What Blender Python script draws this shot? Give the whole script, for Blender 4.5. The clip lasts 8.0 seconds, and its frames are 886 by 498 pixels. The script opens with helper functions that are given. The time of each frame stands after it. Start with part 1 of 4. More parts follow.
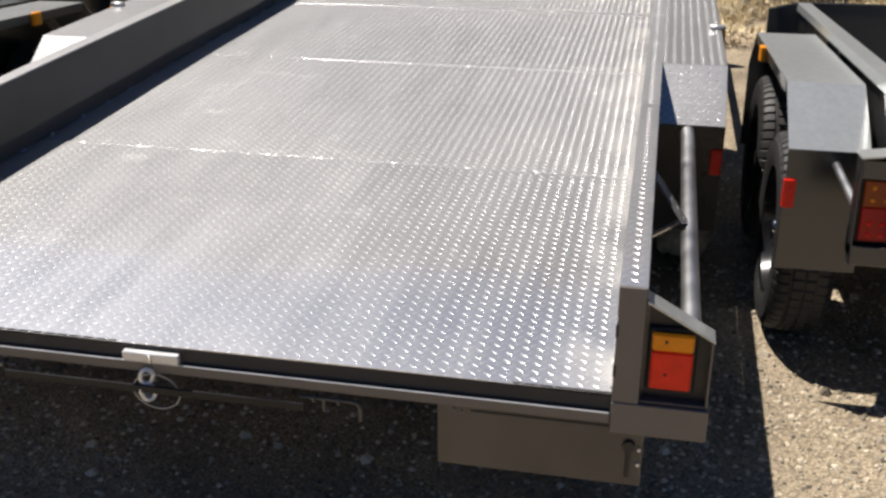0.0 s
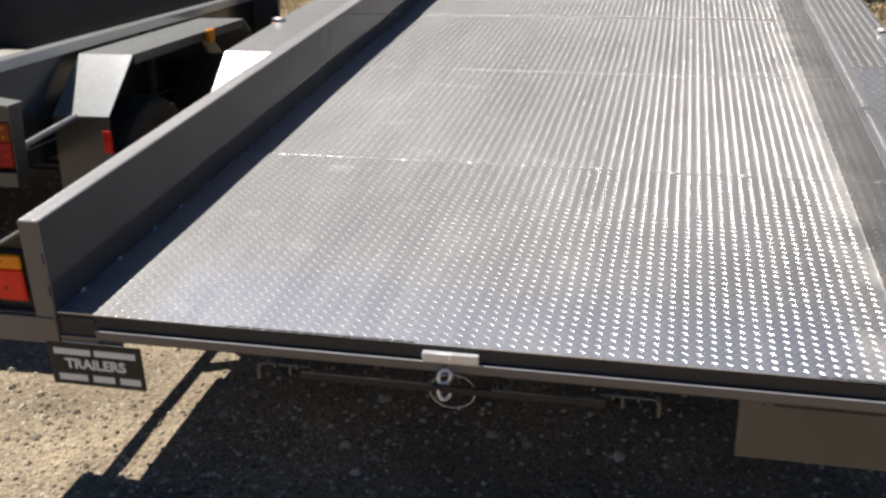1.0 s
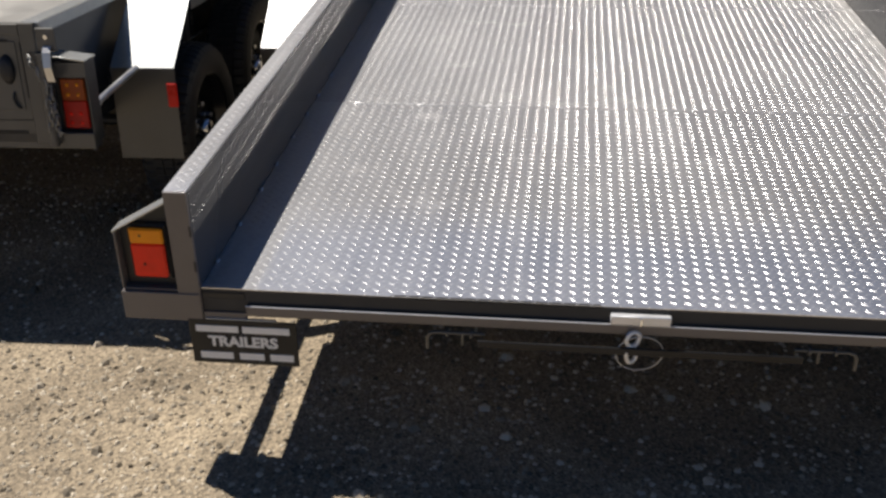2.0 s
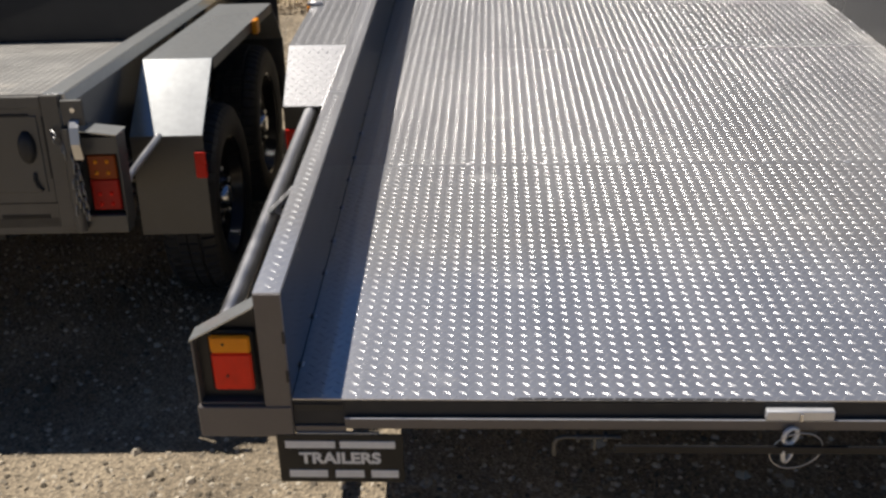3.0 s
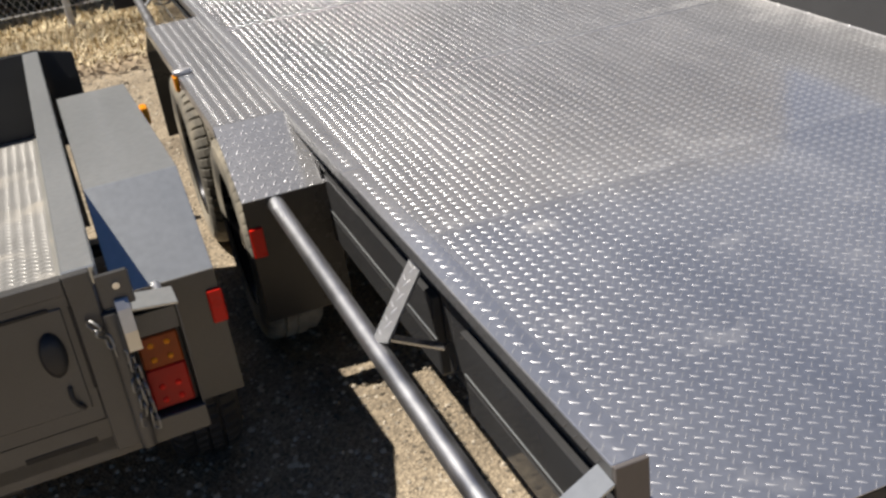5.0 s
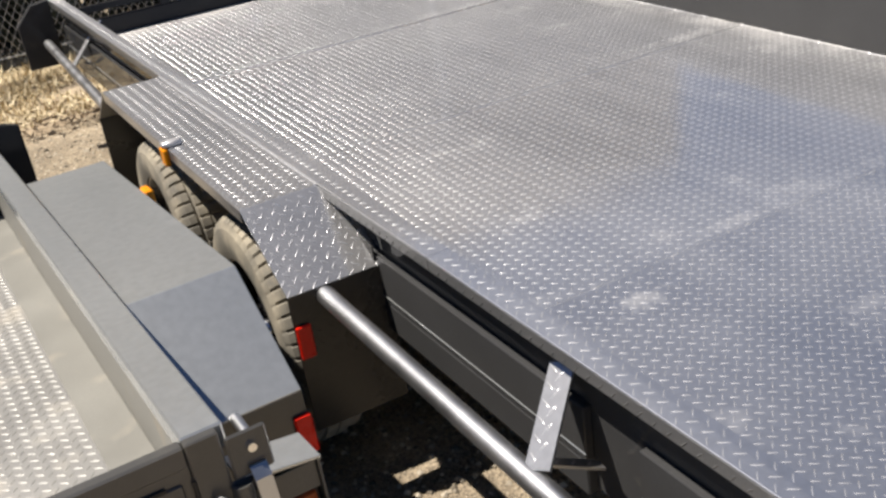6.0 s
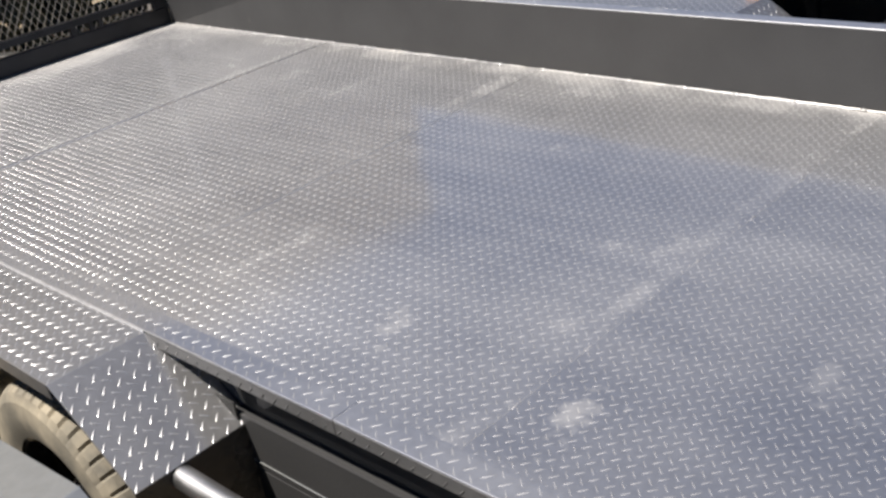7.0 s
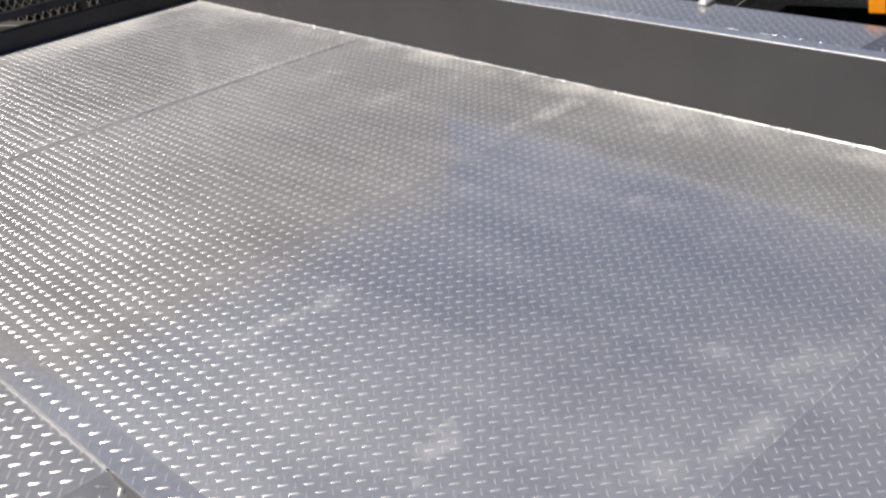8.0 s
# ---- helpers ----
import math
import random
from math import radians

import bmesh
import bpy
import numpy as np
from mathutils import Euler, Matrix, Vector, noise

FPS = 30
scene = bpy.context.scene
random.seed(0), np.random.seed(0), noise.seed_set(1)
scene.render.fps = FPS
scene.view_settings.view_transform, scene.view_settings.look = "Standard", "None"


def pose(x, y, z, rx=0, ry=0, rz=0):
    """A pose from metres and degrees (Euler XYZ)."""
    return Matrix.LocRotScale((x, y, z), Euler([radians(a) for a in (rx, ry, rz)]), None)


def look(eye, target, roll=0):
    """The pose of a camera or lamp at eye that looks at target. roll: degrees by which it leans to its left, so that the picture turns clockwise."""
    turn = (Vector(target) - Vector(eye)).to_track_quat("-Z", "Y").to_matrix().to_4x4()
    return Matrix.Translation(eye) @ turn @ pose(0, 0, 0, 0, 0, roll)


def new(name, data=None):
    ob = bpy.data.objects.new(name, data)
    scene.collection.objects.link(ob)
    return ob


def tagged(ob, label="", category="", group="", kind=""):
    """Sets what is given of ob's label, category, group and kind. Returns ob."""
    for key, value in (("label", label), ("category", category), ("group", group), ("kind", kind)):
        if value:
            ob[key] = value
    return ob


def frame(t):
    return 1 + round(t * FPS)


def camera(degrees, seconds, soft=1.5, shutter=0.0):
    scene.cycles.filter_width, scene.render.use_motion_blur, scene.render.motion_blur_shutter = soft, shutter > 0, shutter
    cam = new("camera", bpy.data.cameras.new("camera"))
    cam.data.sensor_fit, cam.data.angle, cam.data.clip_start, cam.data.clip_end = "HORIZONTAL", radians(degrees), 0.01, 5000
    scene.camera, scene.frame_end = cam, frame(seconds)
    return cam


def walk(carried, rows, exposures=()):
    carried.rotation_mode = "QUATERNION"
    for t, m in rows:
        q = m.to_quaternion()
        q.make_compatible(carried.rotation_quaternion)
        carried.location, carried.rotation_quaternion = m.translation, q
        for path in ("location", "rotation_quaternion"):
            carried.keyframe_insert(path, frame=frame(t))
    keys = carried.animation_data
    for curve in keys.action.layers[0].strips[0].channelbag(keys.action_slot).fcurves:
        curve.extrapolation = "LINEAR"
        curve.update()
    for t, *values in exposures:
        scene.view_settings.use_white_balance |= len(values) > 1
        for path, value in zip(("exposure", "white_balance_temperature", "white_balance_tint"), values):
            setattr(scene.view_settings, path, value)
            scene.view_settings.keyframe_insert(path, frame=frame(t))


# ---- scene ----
cam = camera(46.9, 8.0, soft=2.7)
PATH = [
    (0, (0.987, -1.694, 1.53), (0.608, 0.088, 0.704), -0.3),
    (0.5, (0.711, -1.864, 1.557), (0.397, -0.062, 0.747), -2.2),
    (1, (0.442, -1.891, 1.559), (0.018, -0.111, 0.75), -1.7),
    (1.2, (0.321, -1.891, 1.587), (-0.109, -0.116, 0.772), -2.9),
    (2.3, (-0.315, -1.822, 1.594), (-0.503, -0.078, 0.634), -0.9),
    (2.5, (-0.397, -1.747, 1.596), (-0.596, 0.02, 0.681), -1.8),
    (3, (-0.57, -1.603, 1.594), (-0.667, 0.183, 0.698), -1.6),
    (3.5, (-0.859, -1.505, 1.589), (-0.73, 0.286, 0.709), -3.3),
    (4, (-1.064, -1.351, 1.581), (-0.769, 0.374, 0.613), -5.1),
    (4.2, (-1.115, -1.242, 1.578), (-0.773, 0.49, 0.639), -5.3),
    (5.3, (-1.619, -0.81, 1.596), (-1.016, 0.858, 0.671), -8.6),
    (5.5, (-1.67, -0.71, 1.587), (-1.032, 0.951, 0.673), -8.8),
    (6, (-1.757, -0.412, 1.59), (-0.985, 1.2, 0.692), -8.4),
    (6.5, (-1.806, -0.127, 1.577), (-0.796, 1.385, 0.744), -8.8),
    (7, (-1.72, 0.114, 1.567), (-0.52, 1.444, 0.678), -9.4),
    (7.5, (-1.564, 0.315, 1.558), (-0.373, 1.619, 0.62), -7.0),
    (8, (-1.4, 0.554, 1.544), (-0.242, 1.893, 0.614), -6.2),
]
walk(cam, [(t, look(eye, target, roll)) for t, eye, target, roll in PATH],
     exposures=[(0, 0.42), (1.2, 0.31), (2.5, 0.16), (3.5, 0.03), (4.2, 0.12), (5.5, 0.46), (6.5, 0.53), (8, 0.42)])

# ---- world, sun, exposure ----
SUN = Vector((-0.42, 0.245, 1.0)).normalized()
world = bpy.data.worlds.new("sky")
scene.world = world
world.use_nodes = True
wn = world.node_tree
sky = wn.nodes.new("ShaderNodeTexSky")
sky.sky_type = 'NISHITA'
sky.sun_disc = False
sky.altitude = 1500
sky.air_density = 0.72
sky.dust_density = 0.0
sky.ozone_density = 8.0
sky.sun_elevation = math.asin(SUN.z)
sky.sun_rotation = math.atan2(SUN.x, SUN.y) % (2 * math.pi)
wn.nodes["Background"].inputs["Strength"].default_value = 0.05
wn.links.new(sky.outputs[0], wn.nodes["Background"].inputs["Color"])
sun = new("sun", bpy.data.lights.new("sun", 'SUN'))
sun.data.energy = 5.0
sun.data.angle = radians(0.53)
sun.data.color = (1.0, 0.93, 0.855)
sun.matrix_world = look(SUN * 20, (0, 0, 0))


# ---- materials ----
def material(name, colour, rough=0.5, metal=0.0, vary=0.15, scale=8.0, fine=120.0, bump=0.0, rough_vary=0.1, second=None, amount=0.0, dust_scale=3.0, coat=0.0, bump_scale=200.0, ior=1.5):
    """A surface with two scales of variation, and stains of a second colour."""
    m = bpy.data.materials.new(name)
    m.use_nodes = True
    nt = m.node_tree
    b = nt.nodes["Principled BSDF"]
    b.inputs["Metallic"].default_value = metal
    b.inputs["Coat Weight"].default_value = coat
    b.inputs["IOR"].default_value = ior
    b.inputs["Coat Roughness"].default_value = 0.08
    co = nt.nodes.new("ShaderNodeTexCoord")

    def tex(s, detail=4.0):
        n = nt.nodes.new("ShaderNodeTexNoise")
        n.inputs["Scale"].default_value = s
        n.inputs["Detail"].default_value = detail
        nt.links.new(co.outputs["Object"], n.inputs["Vector"])
        return n.outputs["Fac"]

    def mix(fac, a, c):
        n = nt.nodes.new("ShaderNodeMix")
        n.data_type = 'RGBA'
        for sock, v in ((n.inputs[0], fac), (n.inputs[6], a), (n.inputs[7], c)):
            if isinstance(v, bpy.types.NodeSocket):
                nt.links.new(v, sock)
            else:
                sock.default_value = v
        return n.outputs[2]

    def ramp(v, lo, hi, a, c):
        n = nt.nodes.new("ShaderNodeMapRange")
        for i, q in enumerate((lo, hi, a, c)):
            n.inputs[i + 1].default_value = q
        nt.links.new(v, n.inputs[0])
        return n.outputs[0]

    dark = [c * (1 - vary) for c in colour] + [1]
    light = [min(1, c * (1 + vary)) for c in colour] + [1]
    big, small = tex(scale), tex(fine, 2.0)
    base = mix(ramp(big, 0.3, 0.7, 0, 1), dark, light)
    base = mix(ramp(small, 0.35, 0.65, 0, 0.5), base, [c * (1 - vary * 1.3) for c in colour] + [1])
    r = ramp(big, 0.3, 0.7, rough - rough_vary, rough + rough_vary)
    if second:
        mask = ramp(tex(dust_scale, 6.0), 0.62 - amount, 0.80 - amount, 0, 0.8)
        base = mix(mask, base, list(second) + [1])
        n = nt.nodes.new("ShaderNodeMath")
        n.operation = 'MULTIPLY_ADD'
        nt.links.new(mask, n.inputs[0])
        n.inputs[1].default_value = 0.3
        nt.links.new(r, n.inputs[2])
        r = n.outputs[0]
        if metal > 0:
            nt.links.new(ramp(mask, 0, 1, metal, metal * 0.2), b.inputs["Metallic"])
    nt.links.new(base, b.inputs["Base Color"])
    nt.links.new(r, b.inputs["Roughness"])
    if bump:
        n = nt.nodes.new("ShaderNodeBump")
        n.inputs["Strength"].default_value = bump
        n.inputs["Distance"].default_value = 0.002
        nt.links.new(tex(bump_scale, 3.0), n.inputs["Height"])
        nt.links.new(n.outputs[0], b.inputs["Normal"])
    return m


def ground_material():
    m = bpy.data.materials.new("gritty_ground")
    m.use_nodes = True
    nt = m.node_tree
    b = nt.nodes["Principled BSDF"]
    b.inputs["Roughness"].default_value = 0.9
    co = nt.nodes.new("ShaderNodeTexCoord")
    v = nt.nodes.new("ShaderNodeTexVoronoi")
    v.inputs["Scale"].default_value = 130
    n1 = nt.nodes.new("ShaderNodeTexNoise")
    n1.inputs["Scale"].default_value = 2.2
    n1.inputs["Detail"].default_value = 6
    n2 = nt.nodes.new("ShaderNodeTexNoise")
    n2.inputs["Scale"].default_value = 95
    for n in (v, n1, n2):
        nt.links.new(co.outputs["Object"], n.inputs["Vector"])
    r1 = nt.nodes.new("ShaderNodeValToRGB")
    r1.color_ramp.elements[0].color = (0.20, 0.165, 0.115, 1)
    r1.color_ramp.elements[1].color = (0.43, 0.362, 0.258, 1)
    r1.color_ramp.elements[0].position, r1.color_ramp.elements[1].position = 0.3, 0.7
    nt.links.new(n1.outputs["Fac"], r1.inputs[0])
    r2 = nt.nodes.new("ShaderNodeValToRGB")
    r2.color_ramp.elements[0].color = (0.30, 0.29, 0.28, 1)
    r2.color_ramp.elements[1].color = (1.5, 1.45, 1.4, 1)
    nt.links.new(v.outputs["Color"], r2.inputs[0])
    mx = nt.nodes.new("ShaderNodeMix")
    mx.data_type, mx.blend_type = 'RGBA', 'MULTIPLY'
    mx.inputs[0].default_value = 0.85
    nt.links.new(r1.outputs[0], mx.inputs[6])
    nt.links.new(r2.outputs[0], mx.inputs[7])
    nt.links.new(mx.outputs[2], b.inputs["Base Color"])
    bp = nt.nodes.new("ShaderNodeBump")
    bp.inputs["Strength"].default_value = 0.8
    bp.inputs["Distance"].default_value = 0.005
    nt.links.new(v.outputs["Distance"], bp.inputs["Height"])
    bp2 = nt.nodes.new("ShaderNodeBump")
    bp2.inputs["Strength"].default_value = 0.5
    bp2.inputs["Distance"].default_value = 0.006
    nt.links.new(n2.outputs["Fac"], bp2.inputs["Height"])
    nt.links.new(bp.outputs[0], bp2.inputs["Normal"])
    nt.links.new(bp2.outputs[0], b.inputs["Normal"])
    return m


def island_material(name, a, c, rough=0.9):
    """Loose pieces that differ from one another in colour."""
    m = bpy.data.materials.new(name)
    m.use_nodes = True
    nt = m.node_tree
    b = nt.nodes["Principled BSDF"]
    b.inputs["Roughness"].default_value = rough
    g = nt.nodes.new("ShaderNodeNewGeometry")
    r = nt.nodes.new("ShaderNodeValToRGB")
    r.color_ramp.elements[0].color, r.color_ramp.elements[1].color = (*a, 1), (*c, 1)
    nt.links.new(g.outputs["Random Per Island"], r.inputs[0])
    nt.links.new(r.outputs[0], b.inputs["Base Color"])
    return m


def plate_material(name, colour, smooth, rough, share, seams=1.0, metals=(0.95, 0.84), spots=(), rear=1.0):
    """Rolled steel: a smooth and a rough lobe, dust in patches and along the sheet joints."""
    m = bpy.data.materials.new(name)
    m.use_nodes = True
    nt = m.node_tree
    a = nt.nodes["Principled BSDF"]
    b = nt.nodes.new("ShaderNodeBsdfPrincipled")
    co = nt.nodes.new("ShaderNodeTexCoord")

    def tex(scale, detail=5.0, stretch=(1, 1, 1)):
        mp = nt.nodes.new("ShaderNodeMapping")
        mp.inputs["Scale"].default_value = stretch
        nt.links.new(co.outputs["Object"], mp.inputs["Vector"])
        n = nt.nodes.new("ShaderNodeTexNoise")
        n.inputs["Scale"].default_value, n.inputs["Detail"].default_value = scale, detail
        nt.links.new(mp.outputs[0], n.inputs["Vector"])
        return n.outputs["Fac"]

    def span(v, lo, hi, c, d):
        n = nt.nodes.new("ShaderNodeMapRange")
        for i, q in enumerate((lo, hi, c, d)):
            n.inputs[i + 1].default_value = q
        nt.links.new(v, n.inputs[0])
        return n.outputs[0]

    def math2(op, p, q):
        n = nt.nodes.new("ShaderNodeMath")
        n.operation = op
        for sock, v in ((n.inputs[0], p), (n.inputs[1], q)):
            if isinstance(v, bpy.types.NodeSocket):
                nt.links.new(v, sock)
            else:
                sock.default_value = v
        return n.outputs[0]

    def mix(fac, p, q):
        n = nt.nodes.new("ShaderNodeMix")
        n.data_type = 'RGBA'
        for sock, v in ((n.inputs[0], fac), (n.inputs[6], p), (n.inputs[7], q)):
            if isinstance(v, bpy.types.NodeSocket):
                nt.links.new(v, sock)
            else:
                sock.default_value = v
        return n.outputs[2]

    xyz = nt.nodes.new("ShaderNodeSeparateXYZ")
    nt.links.new(co.outputs["Object"], xyz.inputs[0])
    near = None
    for y in (1.23, 2.44, 3.64, 4.80):
        d = math2('ABSOLUTE', math2('SUBTRACT', xyz.outputs["Y"], y), 0.0)
        near = d if near is None else math2('MINIMUM', near, d)
    joint = math2('MULTIPLY', span(near, 0.0, 0.035, 0.13, 0), span(tex(4.5), 0.50, 0.72, 0, 1))
    patch = span(tex(5.5, 8.0), 0.66, 0.92, 0, 0.24)
    film = span(tex(1.4, 6.0), 0.42, 0.78, 0.0, 0.08)
    rim = math2('ABSOLUTE', math2('SUBTRACT', xyz.outputs["X"], 0.955), 0.0)
    side = math2('MULTIPLY', span(rim, 0.0, 0.13, 0.42, 0), span(tex(5.0), 0.42, 0.66, 0.08, 1))
    side = math2('MULTIPLY', side, math2('LESS_THAN', xyz.outputs["X"], 0.955))
    joint = math2('MAXIMUM', joint, side)
    head = math2('ABSOLUTE', math2('SUBTRACT', xyz.outputs["Y"], 4.84), 0.0)
    head = math2('MULTIPLY', span(head, 0.0, 0.32, 0.6, 0), span(tex(3.2), 0.40, 0.62, 0, 1))
    joint = math2('MAXIMUM', joint, head)
    joint = math2('MULTIPLY', joint, seams)
    # stains with places of their own, frayed by noise
    fray = span(tex(26, 5.0), 0.3, 0.7, 0.25, 1.75)
    for sx, sy, rx, ry, most in spots:
        dx = math2('MULTIPLY', math2('SUBTRACT', xyz.outputs["X"], sx), 1 / rx)
        dy = math2('MULTIPLY', math2('SUBTRACT', xyz.outputs["Y"], sy), 1 / ry)
        far = math2('SQRT', math2('ADD', math2('MULTIPLY', dx, dx), math2('MULTIPLY', dy, dy)), 0.0)
        joint = math2('MAXIMUM', joint, span(math2('MULTIPLY', far, fray), 0.35, 1.25, most, 0))
    dust = math2('MINIMUM', math2('ADD', math2('MAXIMUM', joint, patch), film), 0.8)
    streak = span(tex(14, 4.0, (1, 0.12, 1)), 0.35, 0.7, 0.93, 1.05)
    clean = mix(span(tex(60, 2.0), 0.3, 0.7, 0, 1), [c * 0.94 for c in colour] + [1], [min(1, c * 1.05) for c in colour] + [1])
    base = mix(dust, clean, (0.50, 0.47, 0.41, 1))
    # the rearmost sheet comes from a roll of finer finish
    last = math2('MULTIPLY', math2('LESS_THAN', xyz.outputs["Y"], 1.192), math2('GREATER_THAN', xyz.outputs["X"], -0.984))
    for bs, r0, met in ((a, smooth, metals[0]), (b, span(last, 0, 1, rough, rough * rear), metals[1])):
        nt.links.new(base, bs.inputs["Base Color"])
        nt.links.new(math2('MULTIPLY', math2('ADD', r0, math2('MULTIPLY', dust, 0.35)), streak), bs.inputs["Roughness"])
        nt.links.new(span(dust, 0, 0.8, met, 0.1), bs.inputs["Metallic"])
        bp = nt.nodes.new("ShaderNodeBump")
        bp.inputs["Strength"].default_value, bp.inputs["Distance"].default_value = 0.05, 0.001
        nt.links.new(tex(230, 3.0), bp.inputs["Height"])
        nt.links.new(bp.outputs[0], bs.inputs["Normal"])
    ms = nt.nodes.new("ShaderNodeMixShader")
    nt.links.new(span(last, 0, 1, 1 - share, (1 - share) * (2.65 - 1.65 * rear)), ms.inputs[0])
    nt.links.new(a.outputs[0], ms.inputs[1])
    nt.links.new(b.outputs[0], ms.inputs[2])
    nt.links.new(ms.outputs[0], nt.nodes["Material Output"].inputs["Surface"])
    return m


def lens_material(name, colour, rough=0.35):
    m = material(name, colour, rough, 0.0, 0.12, 30, 300, 0.25, 0.05, bump_scale=500)
    m.node_tree.nodes["Principled BSDF"].inputs["Specular IOR Level"].default_value = 0.3
    return m


STAINS = [(-0.60, 1.09, 0.055, 0.030, 0.15), (-0.56, 1.60, 0.045, 0.028, 0.09), (-0.50, 2.15, 0.08, 0.022, 0.08), (0.82, 2.13, 0.055, 0.05, 0.11),
          (0.03, 1.27, 0.06, 0.03, 0.06), (-0.28, 0.775, 0.045, 0.035, 0.06), (-0.52, 0.467, 0.06, 0.03, 0.06), (0.85, 1.208, 0.07, 0.022, 0.10),
          (0.874, 0.03, 0.035, 0.022, 0.11), (0.84, 4.49, 0.13, 0.22, 0.11), (0.74, 2.456, 0.13, 0.035, 0.13), (-0.37, 1.28, 0.04, 0.03, 0.05),
          (0.593, 3.38, 0.06, 0.05, 0.07), (0.55, 2.99, 0.12, 0.04, 0.06), (0.50, 3.63, 0.38, 0.024, 0.08), (0.30, 1.236, 0.40, 0.020, 0.02)]
PLATE = plate_material("checker_plate_steel", (0.80, 0.80, 0.805), 0.10, 0.52, 0.63, metals=(0.97, 0.90), spots=STAINS, rear=0.86)
LUG = plate_material("worn_tread_steel", (0.70, 0.70, 0.705), 0.25, 0.66, 0.51, metals=(0.97, 0.90), spots=STAINS)
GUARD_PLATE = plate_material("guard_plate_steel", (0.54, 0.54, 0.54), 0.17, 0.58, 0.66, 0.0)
PAINT = material("charcoal_paint", (0.056, 0.056, 0.056), 0.06, 0.0, 0.10, 5, 220, 0.004, 0.012, (0.15, 0.135, 0.11), -0.10, 9, ior=1.26)
# charcoal for rear faces, made lighter and browner for the ground's bounced light
BEAM = material("bounce_browned_charcoal", (0.165, 0.148, 0.137), 0.36, 0.15, 0.10, 5, 220, 0.05, 0.05, (0.20, 0.175, 0.14), -0.04, 9)
PANEL = material("glossy_panel_paint", (0.052, 0.047, 0.044), 0.14, 0.1, 0.10, 5, 220, 0.02, 0.04, (0.13, 0.115, 0.095), -0.06, 9, ior=1.7)
# darker than the capping plate the lip is folded from
LIP = material("darker_lip_steel", (0.20, 0.20, 0.20), 0.38, 0.6, 0.12, 9, 220, 0.05, 0.06, (0.24, 0.22, 0.19), 0.02, 7)
# near-black with faint stains: the shade under the guard's fold, put into the colour
DROP = material("shaded_drop_panel", (0.030, 0.029, 0.028), 0.30, 0.1, 0.12, 7, 220, 0.05, 0.06, (0.10, 0.09, 0.075), -0.04, 6)
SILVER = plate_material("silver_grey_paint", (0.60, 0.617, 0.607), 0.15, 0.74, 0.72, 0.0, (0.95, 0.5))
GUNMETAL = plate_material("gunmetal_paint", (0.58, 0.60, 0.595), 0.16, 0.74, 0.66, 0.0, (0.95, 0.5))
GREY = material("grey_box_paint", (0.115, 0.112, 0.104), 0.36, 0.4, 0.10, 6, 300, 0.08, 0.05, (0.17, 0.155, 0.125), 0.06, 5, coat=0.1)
# on drop panels and outer skins this dark colour also stands for shade
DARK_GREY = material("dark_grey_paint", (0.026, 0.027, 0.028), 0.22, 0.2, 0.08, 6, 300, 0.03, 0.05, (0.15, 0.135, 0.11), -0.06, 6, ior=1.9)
TRAY = material("dusty_tray_plate", (0.46, 0.45, 0.42), 0.42, 0.6, 0.08, 4, 200, 0.1, 0.06, (0.42, 0.38, 0.31), 0.05, 5)
CREAM = material("dusty_pale_paint", (0.275, 0.268, 0.24), 0.5, 0.2, 0.10, 5, 200, 0.1, 0.05, (0.36, 0.32, 0.25), 0.02, 7)
GALV = material("bright_tube_steel", (0.66, 0.66, 0.66), 0.40, 1.0, 0.08, 10, 200, 0.08, 0.06)
CHROME = material("chrome", (0.85, 0.85, 0.86), 0.10, 1.0, 0.03, 30, 200)
WORN = material("bare_zinc", (0.80, 0.81, 0.83), 0.42, 0.55, 0.06, 30, 200, 0.1, 0.06)
HOOD = material("satin_marker_hood", (0.75, 0.73, 0.71), 0.35, 0.7, 0.05, 30, 200)
BLACK = material("black_plastic", (0.018, 0.018, 0.019), 0.45, 0.0, 0.2, 20, 300, 0.1)
RUBBER = material("tyre_rubber", (0.022, 0.0215, 0.021), 0.6, 0.0, 0.2, 9, 200, 0.3, 0.08, (0.07, 0.062, 0.05), -0.04, 6)
DUSTY_RUBBER = material("dusty_tyre_rubber", (0.20, 0.185, 0.15), 0.85, 0.0, 0.2, 9, 200, 0.3, 0.08, (0.50, 0.44, 0.33), 0.20, 6)
RIM = material("black_rim", (0.03, 0.03, 0.032), 0.22, 0.5, 0.15, 12, 200, 0, 0.04, (0.2, 0.18, 0.15), -0.06, 14)
AMBER = lens_material("amber_lens", (0.98, 0.32, 0.006))
DEEP_AMBER = lens_material("deep_amber_lens", (0.34, 0.065, 0.006))
DEEP_RED = lens_material("deep_red_lens", (0.46, 0.014, 0.006))
RED = lens_material("red_lens", (0.90, 0.035, 0.008))
BRIGHT_RED = lens_material("red_reflector", (0.95, 0.022, 0.008), 0.3)
WHITE = material("white_lettering", (0.88, 0.87, 0.85), 0.6, 0, 0.05, 60, 400)
SIGN = material("black_sign", (0.007, 0.007, 0.007), 0.5, 0, 0.2, 20, 300)
WIRE = material("galvanised_wire", (0.60, 0.60, 0.59), 0.5, 0.5, 0.1, 30, 300)
CHAIN = material("weathered_chain", (0.30, 0.30, 0.29), 0.42, 0.8, 0.15, 40, 300, 0.1)
DARK_STEEL = material("dark_steel", (0.03, 0.03, 0.032), 0.4, 0.6, 0.2, 12, 300, 0.1)
